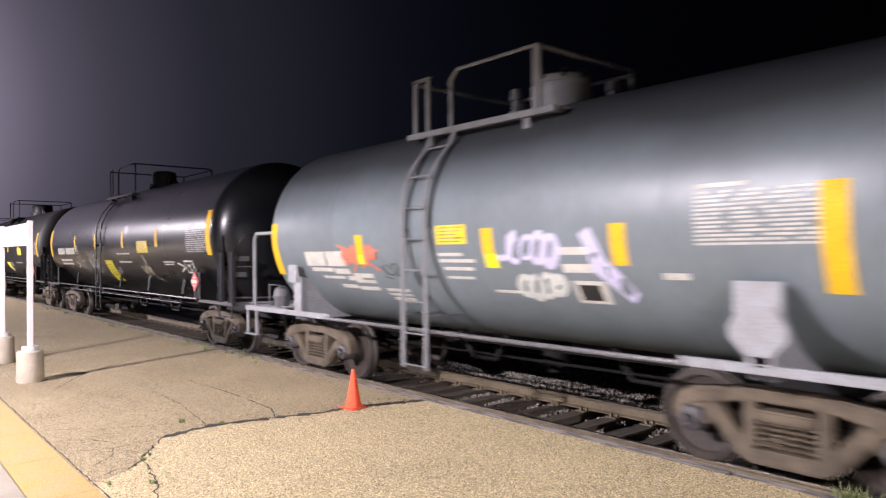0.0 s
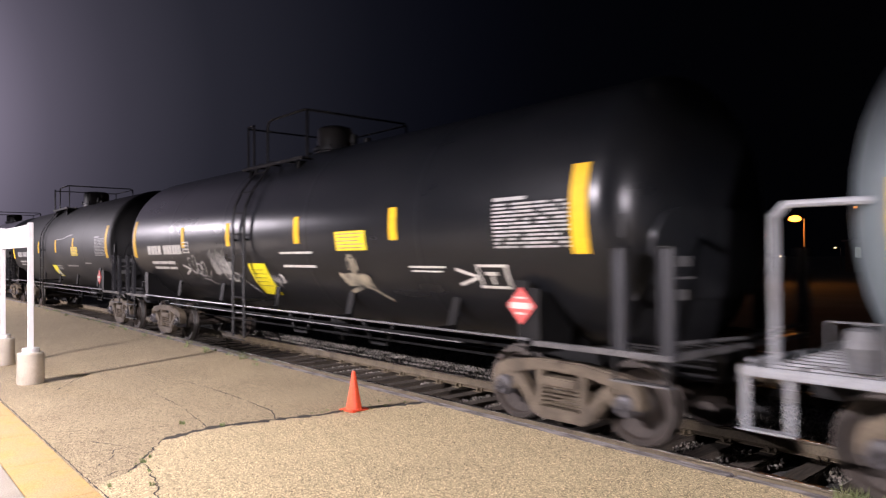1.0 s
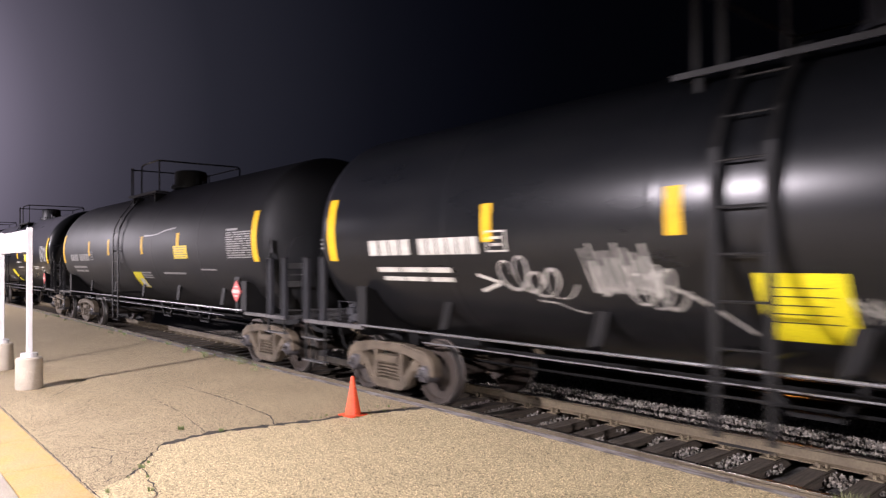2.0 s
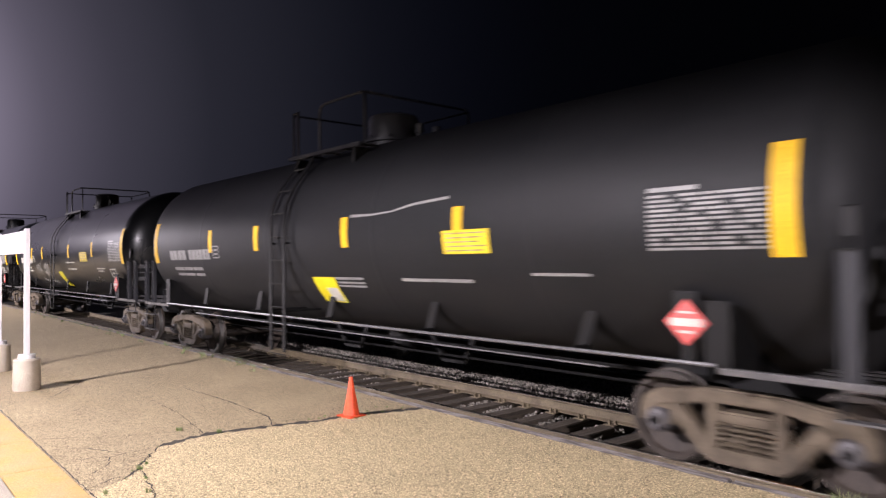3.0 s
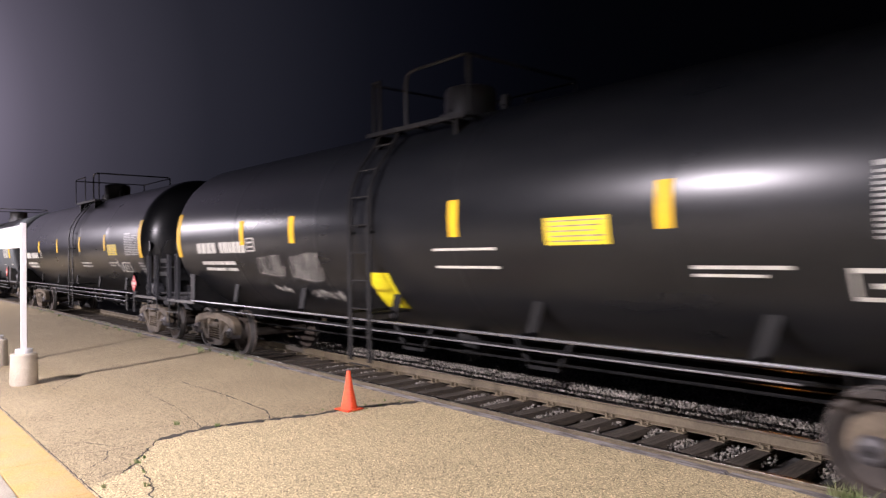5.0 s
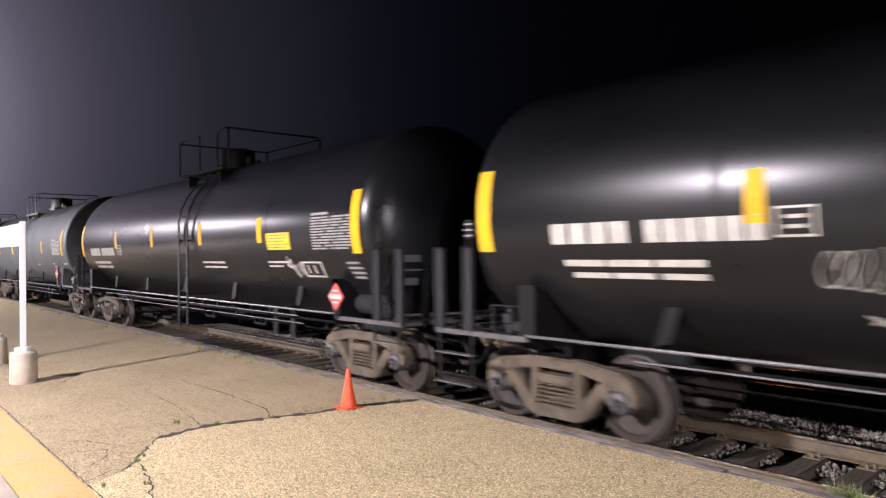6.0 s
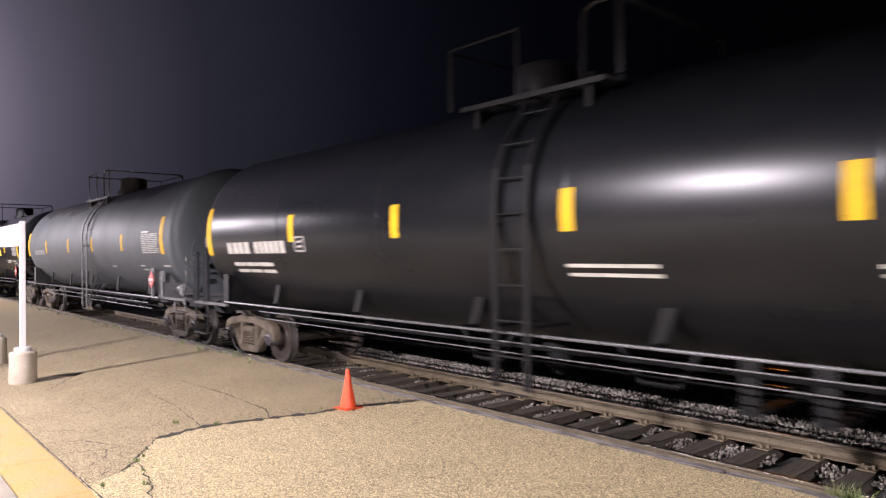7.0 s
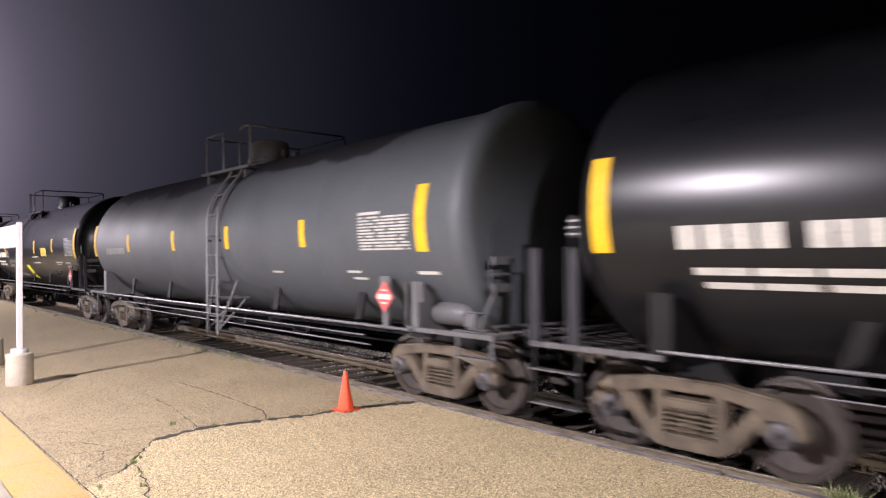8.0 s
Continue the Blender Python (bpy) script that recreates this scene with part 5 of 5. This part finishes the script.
def pour(name, far, mat, label):
    """Paving on one side of the broken seam between two pours."""
    bm = bmesh.new()
    ring = SEAM + [(far, 5.565), (far, 1.525)]
    top = [bm.verts.new((x, y, 0.0)) for x, y in ring]
    low = [bm.verts.new((x, y, -0.6)) for x, y in ring]
    bm.faces.new(top)
    bm.faces.new(low)
    for i in range(len(ring)):
        j = (i + 1) % len(ring)
        bm.faces.new((top[i], top[j], low[j], low[i]))
    tagged(part(name, bm, mat), label, kind="structure")


pour("platform", 60, "aggregate", "pale tan exposed-aggregate platform paving, toned up for stronger light")
pour("platform_older", -140, "dimmed_old_aggregate", "older greyish exposed-aggregate platform paving, toned down for weaker light")
slab("platform_slab", -140, 60, -12, 1.06, -0.6, 0.0, "concrete", "pale concrete platform slab")
paving = empty("paving_strip", pose(0, 0, 0), "worn yellow paving strip along the platform", kind="structure")
bm0 = bmesh.new()
box(bm0, 0.0015, 1.2185, 1.066, 1.515, -0.3, 0.003, 0.003)
tile_mesh = None
for i in range(34):
    if tile_mesh is None:
        t = part("paving_slab", bm0, "yellow_paving", paving)
        tile_mesh = t.data
    else:
        t = new("paving_slab", tile_mesh)
        t.parent = paving
    t.matrix_basis = pose(-28 + i * 1.22, 0, 0)

# ragged lip where the paving laps on to the edging
for mat, xa, count in (("aggregate", -6.88, 220), ("dimmed_old_aggregate", -34.0, 676)):
    bm = bmesh.new()
    rows = []
    for i in range(count):
        x = xa + i * 0.04
        y = 5.578 + 0.035 * max(0.0, noise.noise((x * 1.7, 0.3, 2)) + 0.15) + 0.02 * max(0.0, noise.noise((x * 7, 4, 2)))
        rows.append([bm.verts.new(p) for p in ((x, 5.545, 0.003), (x, y, 0.004), (x, y + 0.004, -0.02))])
    for p, q in zip(rows, rows[1:]):
        for k in (0, 1):
            bm.faces.new((p[k], q[k], q[k + 1], p[k + 1]))
    tagged(part("platform_lip", bm, mat), "crumbling lip of the paving over the edging", kind="structure")

# timber edging along the platform's edge
edging = empty("platform_edging", pose(0, 0, 0), "weathered grey timber edging boards", kind="structure")
rng = random.Random(5)
xe = -60.0
while xe < 24:
    ln = 3.92
    bm = bmesh.new()
    box(bm, 0.008, ln - 0.008, 5.575, 5.80, -0.42, -0.018, 0.014)
    for v in bm.verts:
        v.co.z += 0.006 * noise.noise((v.co.x + xe, v.co.y * 4, 3))
    t = part("timber", bm, "timber", edging)
    t.matrix_basis = pose(xe + (-6.84 + 60) % 3.92, rng.uniform(-0.008, 0.008), rng.uniform(-0.006, 0.002))
    xe += ln


# cracks: dirt-filled breaks in the paving
def crack(pts, w, jag, seed):
    r = random.Random(seed)
    fine = []
    for (xa, ya), (xb, yb) in zip(pts, pts[1:]):
        n = max(2, int(math.hypot(xb - xa, yb - ya) / 0.06))
        for k in range(n):
            f = k / n
            fine.append((xa + (xb - xa) * f + r.uniform(-jag, jag), ya + (yb - ya) * f + r.uniform(-jag, jag)))
    fine.append(pts[-1])
    bm = bmesh.new()
    rows = []
    for i, (x, y) in enumerate(fine):
        x2, y2 = fine[min(i + 1, len(fine) - 1)]
        x1, y1 = fine[max(i - 1, 0)]
        d = Vector((x2 - x1, y2 - y1, 0)).normalized()
        ww = (w + 0.008) * r.uniform(0.25, 1.2) * 0.42 * (0.3 if i in (0, len(fine) - 1) else 1)
        rows.append((bm.verts.new((x - d.y * ww, y + d.x * ww, 0.003)), bm.verts.new((x + d.y * ww, y - d.x * ww, 0.003))))
    for a, b in zip(rows, rows[1:]):
        bm.faces.new((a[0], a[1], b[1], b[0]))
    tagged(part("paving_crack", bm, "crack"), "dirt-filled crack in the paving", kind="structure")


CRACKS = [
    # main seam, drawn broad: dirt plus the shade along its step
    ([(-7.30, 2.44), (-7.44, 2.85), (-7.47, 3.10), (-7.33, 3.73), (-7.20, 4.20), (-7.21, 4.75), (-7.0, 5.3), (-6.91, 5.60)], 0.165, 0.018),
    ([(-7.30, 2.44), (-7.05, 2.30), (-6.83, 2.13), (-6.59, 2.03), (-6.40, 1.85)], 0.022, 0.024),
    ([(-7.30, 2.44), (-7.24, 1.96), (-7.37, 1.64)], 0.008, 0.014),
    ([(-7.24, 1.96), (-7.0, 1.90), (-6.85, 1.76), (-6.75, 1.66)], 0.008, 0.016),
    ([(-6.25, 2.02), (-6.17, 1.97), (-5.94, 1.96), (-5.65, 1.83), (-5.3, 1.80)], 0.010, 0.022),
    ([(-6.59, 2.03), (-6.3, 2.02), (-6.17, 1.97)], 0.012, 0.014),
    ([(-7.33, 3.73), (-7.8, 3.91), (-9.0, 3.95), (-10.51, 3.88)], 0.018, 0.014),
    ([(-9.95, 3.21), (-8.8, 3.18), (-8.04, 3.07), (-7.5, 3.0)], 0.006, 0.014),
    ([(-7.47, 3.10), (-7.8, 2.82), (-8.08, 2.13), (-8.5, 1.59)], 0.004, 0.014),
    ([(-7.25, 2.1), (-7.7, 1.9), (-7.9, 1.6)], 0.014, 0.012),
    ([(-6.36, 1.59), (-6.5, 1.8), (-6.45, 1.9)], 0.010, 0.012),
    ([(-13.2, 3.9), (-12.2, 2.9), (-11.0, 2.2)], 0.014, 0.02),
    ([(-16.0, 3.2), (-15.0, 4.4), (-14.6, 5.5)], 0.018, 0.02),
    ([(-60, 1.535), (20, 1.535)], 0.012, 0.006)]
for n, (pts, w, j) in enumerate(CRACKS):
    crack(pts, w, j, n)


# tufts of grass in the cracks and along the edge
def tufts(name, spots, label):
    r = random.Random(8)
    bm = bmesh.new()
    for x, y, z, size, count in spots:
        for k in range(count):
            a, q = r.uniform(0, 6.28), r.uniform(0, size * 0.9)
            bx, by = x + q * math.cos(a), y + q * math.sin(a) * 0.6
            h = size * r.uniform(0.4, 1.1)
            lean = Vector((r.uniform(-1, 1), r.uniform(-1, 1), 0)) * h * 0.6
            s = Vector((math.cos(a), math.sin(a), 0)) * 0.004
            p0, p1, p2 = Vector((bx, by, z)), Vector((bx, by, z + h * 0.6)) + lean * 0.4, Vector((bx, by, z + h)) + lean
            v = [bm.verts.new(p) for p in (p0 - s, p0 + s, p1 + s * 0.7, p1 - s * 0.7, p2)]
            bm.faces.new((v[0], v[1], v[2], v[3]))
            bm.faces.new((v[3], v[2], v[4]))
    tagged(part(name, bm, "grass"), label, "grass", kind="stuff")


r8 = random.Random(9)
spots = [(-6.62, 2.05, 0, 0.045, 34), (-6.75, 2.15, 0, 0.03, 16), (-7.45, 3.15, 0, 0.045, 46), (-7.85, 2.85, 0, 0.05, 46), (-5.9, 1.9, 0, 0.04, 26), (-6.1, 1.62, 0, 0.04, 26), (-6.3, 2.0, 0, 0.03, 16), (-2.02, 5.84, -0.10, 0.17, 260), (-1.94, 5.86, -0.10, 0.12, 60)]
for k in range(5):
    f = k / 4
    spots.append((-7.30 + 0.9 * f + r8.uniform(-0.03, 0.03), 2.44 - 0.57 * f + r8.uniform(-0.03, 0.03), 0, r8.uniform(0.012, 0.03), 5))
for k in range(12):
    spots.append((-7.2 + r8.uniform(-0.2, 0.25), 4.2 + k * 0.11, 0, 0.025, 10))
for k in range(85):
    spots.append((-11.2 - 22 * r8.random() ** 1.3, 5.61 - 0.3 * r8.random() ** 2.5, -0.005, r8.uniform(0.03, 0.12), 16))
tufts("grass_tufts", spots, "small green weeds in cracks and along the edging")


# ---------------------------------------------------------------- track
def track(name, yc, x0, x1, first, label):
    t = empty(name, pose(0, yc, 0), label, kind="structure")
    for s in (-1, 1):
        y = s * 0.7525
        bm = bmesh.new()
        prof = [(-0.069, 0), (-0.069, 0.012), (-0.010, 0.030), (-0.010, 0.125), (-0.036, 0.140), (-0.036, 0.158), (0.036, 0.158), (0.036, 0.140), (0.010, 0.125), (0.010, 0.030), (0.069, 0.012), (0.069, 0)]
        a = [bm.verts.new((x0, y + p, RAIL - 0.165 + q)) for p, q in prof]
        b = [bm.verts.new((x1, y + p, RAIL - 0.165 + q)) for p, q in prof]
        for k in range(len(prof)):
            k2 = (k + 1) % len(prof)
            bm.faces.new((a[k], a[k2], b[k2], b[k]))
        bm.faces.new(a)
        bm.faces.new(b)
        part("rail", bm, "rail", t, "rust-brown steel rail")
        bm = bmesh.new()
        box(bm, x0, x1, y - 0.030, y + 0.030, RAIL - 0.0068, RAIL, 0.003)
        part("running_surface", bm, "railhead", t, "polished top of the rail")
    tie_m = plate_m = None
    n = int((first[1] - first[0]) / 0.53)
    rr = random.Random(4)
    for i in range(n):
        x = first[0] + i * 0.53
        if tie_m is None:
            bm = bmesh.new()
            box(bm, -0.115, 0.115, -1.28, 1.28, RAIL - 0.36, RAIL - 0.182, 0.012)
            o = part("tie", bm, "tie", t)
            tie_m = o.data
            bm = bmesh.new()
            for s in (-1, 1):
                y = s * 0.7525
                box(bm, -0.09, 0.09, y - 0.18, y + 0.18, RAIL - 0.182, RAIL - 0.168)
                for px, py in ((-0.05, -0.09), (0.05, -0.09), (-0.05, 0.09), (0.05, 0.09), (0.0, -0.15), (0.0, 0.15)):
                    box(bm, px - 0.014, px + 0.014, y + py - 0.014, y + py + 0.014, RAIL - 0.168, RAIL - 0.125)
            q = part("tie_plate", bm, "rail", t)
            plate_m = q.data
        else:
            o, q = new("tie", tie_m), new("tie_plate", plate_m)
            o.parent = q.parent = t
        o.matrix_basis = pose(x + rr.uniform(-0.02, 0.02), rr.uniform(-0.03, 0.03), rr.uniform(-0.012, 0.004), 0, 0, rr.uniform(-1.2, 1.2))
        q.matrix_basis = pose(o.matrix_basis.translation.x, 0, 0)
    return t


track("track", YC, -220, 80, (-46, 12), "railway track of brown rails on dark timber ties")
track("far_track", YC + 4.3, -220, 80, (-20, 10), "second railway track beyond, in the dark")
slab("ballast_bed", -220, 80, 5.815, 14.5, -0.7, RAIL - 0.30, "ballast_bed", "dark bed of crushed stone", 0)


def ballast(name, x0, x1, y0, y1, count, seed, top, small, large, heaps=None):
    g = np.random.default_rng(seed)
    base = np.array([(1, 0, 0), (-1, 0, 0), (0, 1, 0), (0, -1, 0), (0, 0, 1), (0, 0, -1)], float)
    tri = np.array([(0, 2, 4), (2, 1, 4), (1, 3, 4), (3, 0, 4), (2, 0, 5), (1, 2, 5), (3, 1, 5), (0, 3, 5)])
    xs, ys = g.uniform(x0, x1, count), g.uniform(y0, y1, count)
    if heaps is not None:   # stones lie in patches
        keep = np.array([noise.noise((x * 1.7, y * 1.5, 6.0)) > heaps for x, y in zip(xs, ys)])
        xs, ys = xs[keep], ys[keep]
        count = len(xs)
    zs = np.array([top(y) for y in ys]) + g.uniform(-0.03, 0.02, count)
    q = g.normal(size=(count, 3, 3))
    q = np.linalg.qr(q)[0]
    size = g.uniform(small, large, (count, 1, 1)) * g.uniform(0.6, 1.2, (count, 6, 1))
    v = np.einsum("nij,kj->nki", q, base) * size + np.stack((xs, ys, zs), 1)[:, None, :]
    f = (tri[None] + 6 * np.arange(count)[:, None, None]).reshape(-1, 3)
    me = bpy.data.meshes.new(name)
    me.from_pydata(v.reshape(-1, 3).tolist(), [], f.tolist())
    me.materials.append(M["stone"])
    return tagged(new(name, me), "loose grey crushed stone between and beside the rails", "ballast", kind="stuff")


ballast("ballast_stones", -14, 3, 5.90, 8.0, 34000, 1, lambda y: RAIL - 0.262 + 0.05 * max(0, y - 7.3), 0.012, 0.028, -0.02)
ballast("ballast_shoulder", -22, 4, 8.12, 10.7, 46000, 2, lambda y: RAIL - 0.17 - 0.03 * max(0, y - 9.6), 0.016, 0.038)


# ---------------------------------------------------------------- things on the platform
def traffic_cone(x, y):
    c = empty("traffic_cone", pose(x, y, 0.002), "small orange plastic traffic cone on the paving", "traffic cone")
    bm = bmesh.new()
    prof = [(0.012, 0.100), (0.03, 0.098), (0.10, 0.085), (0.30, 0.047), (0.44, 0.026), (0.462, 0.024), (0.47, 0.018)]
    lathe(bm, prof, "z", 32)
    part("cone_body", bm, "cone", c, smooth=True)
    bm = bmesh.new()
    box(bm, -0.13, 0.13, -0.13, 0.13, 0.0, 0.016, 0.006)
    b = part("cone_base", bm, "cone", c)
    b.matrix_basis = pose(0, 0, 0, 0, 0, 8)


traffic_cone(-7.16, 4.68)


def sign_stand():
    s = empty("sign_stand", pose(-11.95, 2.08, 0), "white framed platform sign on posts in concrete blocks", "sign stand")
    for dx in (0.0, -2.45):
        bm = bmesh.new()
        lathe(bm, [(0.0, 0.178), (0.02, 0.186), (0.45, 0.178), (0.47, 0.16)], "z", 40, at=(dx, 0, 0))
        part("concrete_block", bm, "block", s, "round cast concrete foot", True)
        bm = bmesh.new()
        lathe(bm, [(0.47, 0.115), (0.53, 0.115), (0.535, 0.10)], "z", 32, at=(dx, 0, 0))
        part("collar", bm, "post", s, smooth=True)
        bm = bmesh.new()
        box(bm, dx - 0.038, dx + 0.038, -0.038, 0.038, 0.53, 2.41, 0.008)
        part("post", bm, "post", s)
    bm = bmesh.new()
    box(bm, -2.41, -0.04, -0.025, 0.025, 2.04, 2.38, 0.006)
    part("sign_panel", bm, "post", s, "white sign panel seen from its blank back")


sign_stand()


# platform lamps that light the place
def lamp_post(x, y, z):
    p = empty("platform_lamp", pose(x, y - 0.9, 0), "tall platform lamp post with a lit head", "lamp post", "platform lamps")
    bm = bmesh.new()
    lathe(bm, [(0, 0.14), (0.05, 0.14), (0.06, 0.07), (z + 0.1, 0.05), (z + 0.12, 0.02)], "z", 16)
    part("pole", bm, "steel", p, smooth=True)
    bm = bmesh.new()
    tube(bm, [(0, 0, z + 0.06), (0, 0.5, z + 0.16), (0, 0.75, z + 0.14)], 0.03, 8)
    part("arm", bm, "steel", p, smooth=True)
    bm = bmesh.new()
    box(bm, -0.16, 0.16, 0.68, 1.15, z + 0.06, z + 0.16, 0.02)
    part("lamp_head", bm, "steel", p)


for q in LAMPS:
    lamp_post(*q)


# ---------------------------------------------------------------- the distance
def street_lamp(x, y, z, glow, size, label):
    p = empty("street_lamp", pose(x, y, -0.62), label, "street lamp", "street lamps in the distance")
    h = z + 0.62
    bm = bmesh.new()
    lathe(bm, [(0, 0.12), (h, 0.06)], "z", 10)
    part("pole", bm, "dark_wall", p)
    bm = bmesh.new()
    tube(bm, [(0, 0, h), (-0.5, -0.6, h + 0.2)], 0.05, 6)
    part("arm", bm, "dark_wall", p)
    bm = bmesh.new()
    lathe(bm, [(-size * 0.5, size * 0.4), (-size * 0.2, size), (size * 0.3, size * 0.8), (size * 0.5, size * 0.2)], "z", 14, at=(-0.5, -0.6, h + 0.05))
    part("lamp_globe", bm, glow, p, smooth=True)


street_lamp(-24.47, 60.6, 4.75, "amber", 0.5, "glowing amber street lamp on a pole")
sodium = bpy.data.lights.new("street_light", "POINT")
sodium.energy, sodium.shadow_soft_size, sodium.color = 600, 0.3, (1.0, 0.33, 0.06)
new("street_light", sodium).matrix_world = pose(-24.97, 59.3, 4.3)
street_lamp(-23.24, 70.6, 6.02, "amber_small", 0.22, "small amber street lamp on a pole")
street_lamp(-21.9, 70.6, 5.7, "warm_glow", 0.16, "pale street lamp on a thin pole")
street_lamp(-39.6, 110.6, 2.65, "warm_glow", 0.18, "far pale street lamp")
street_lamp(-38.8, 90.6, 1.47, "warm_glow", 0.16, "far low pale lamp")
street_lamp(-36.1, 80.6, 3.9, "red_glow", 0.10, "small red signal lamp on a mast")


def lit_sign(x, y, z, w, h):
    g = empty("lit_sign", pose(x, y, -0.62), "glowing white-green roadside sign on two legs", "sign")
    z += 0.62
    bm = bmesh.new()
    box(bm, -w / 2, w / 2, -0.1, 0.1, z - h / 2, z + h / 2, 0.03)
    part("sign_face", bm, "white_glow", g)
    for k in (-1, 1):
        bm = bmesh.new()
        box(bm, k * w * 0.35 - 0.06, k * w * 0.35 + 0.06, -0.06, 0.06, 0, z - h / 2)
        part("leg", bm, "dark_wall", g)


def far_building(x, y, w, d, h):
    g = empty("low_building", pose(x, y, -0.62), "low dark roadside building with dim lit windows", "building")
    bm = bmesh.new()
    box(bm, -w / 2, w / 2, 0, d, 0, h)
    part("wall", bm, "dark_wall", g)
    bm = bmesh.new()
    box(bm, -w / 2 - 0.3, w / 2 + 0.3, -0.4, d + 0.3, h, h + 0.25, 0.03)
    part("roof", bm, "dark_wall", g)
    for k in range(3):
        bm = bmesh.new()
        box(bm, -w / 2 + 1.2 + k * 1.0, -w / 2 + 1.9 + k * 1.0, -0.04, 0.02, 1.9, 3.3)
        part("window", bm, "window_glow", g)


lit_sign(-24.6, 80, 3.25, 0.85, 2.1)
far_building(-31.5, 100, 7.5, 8, 4.0)


# ---------------------------------------------------------------- what moves
def motions():
    # how far the train is ahead of an even run, second by second
    ahead = [(0, 0), (1, -0.03), (1.5, 0.0), (2, 0.05), (3, -0.08), (3.5, -0.19), (4, 0), (5, 0.02), (6, 0), (6.3, 0.02), (6.4, 0.24), (6.5, 0.26), (6.6, 0.04), (7, 0), (7.5, -0.06), (8, -0.08)]
    for car, centre, axles in TRAIN:
        walk(car, [(t, pose(centre + SPEED * t + d, YC, 0)) for t, d in ahead])
        for a in axles:
            x, z = a.matrix_basis.translation.x, a.matrix_basis.translation.z
            walk(a, [(k / 15, pose(x, 0, z, 0, math.degrees(SPEED * k / 15 / WHEEL), 0)) for k in range(121)])


motions()
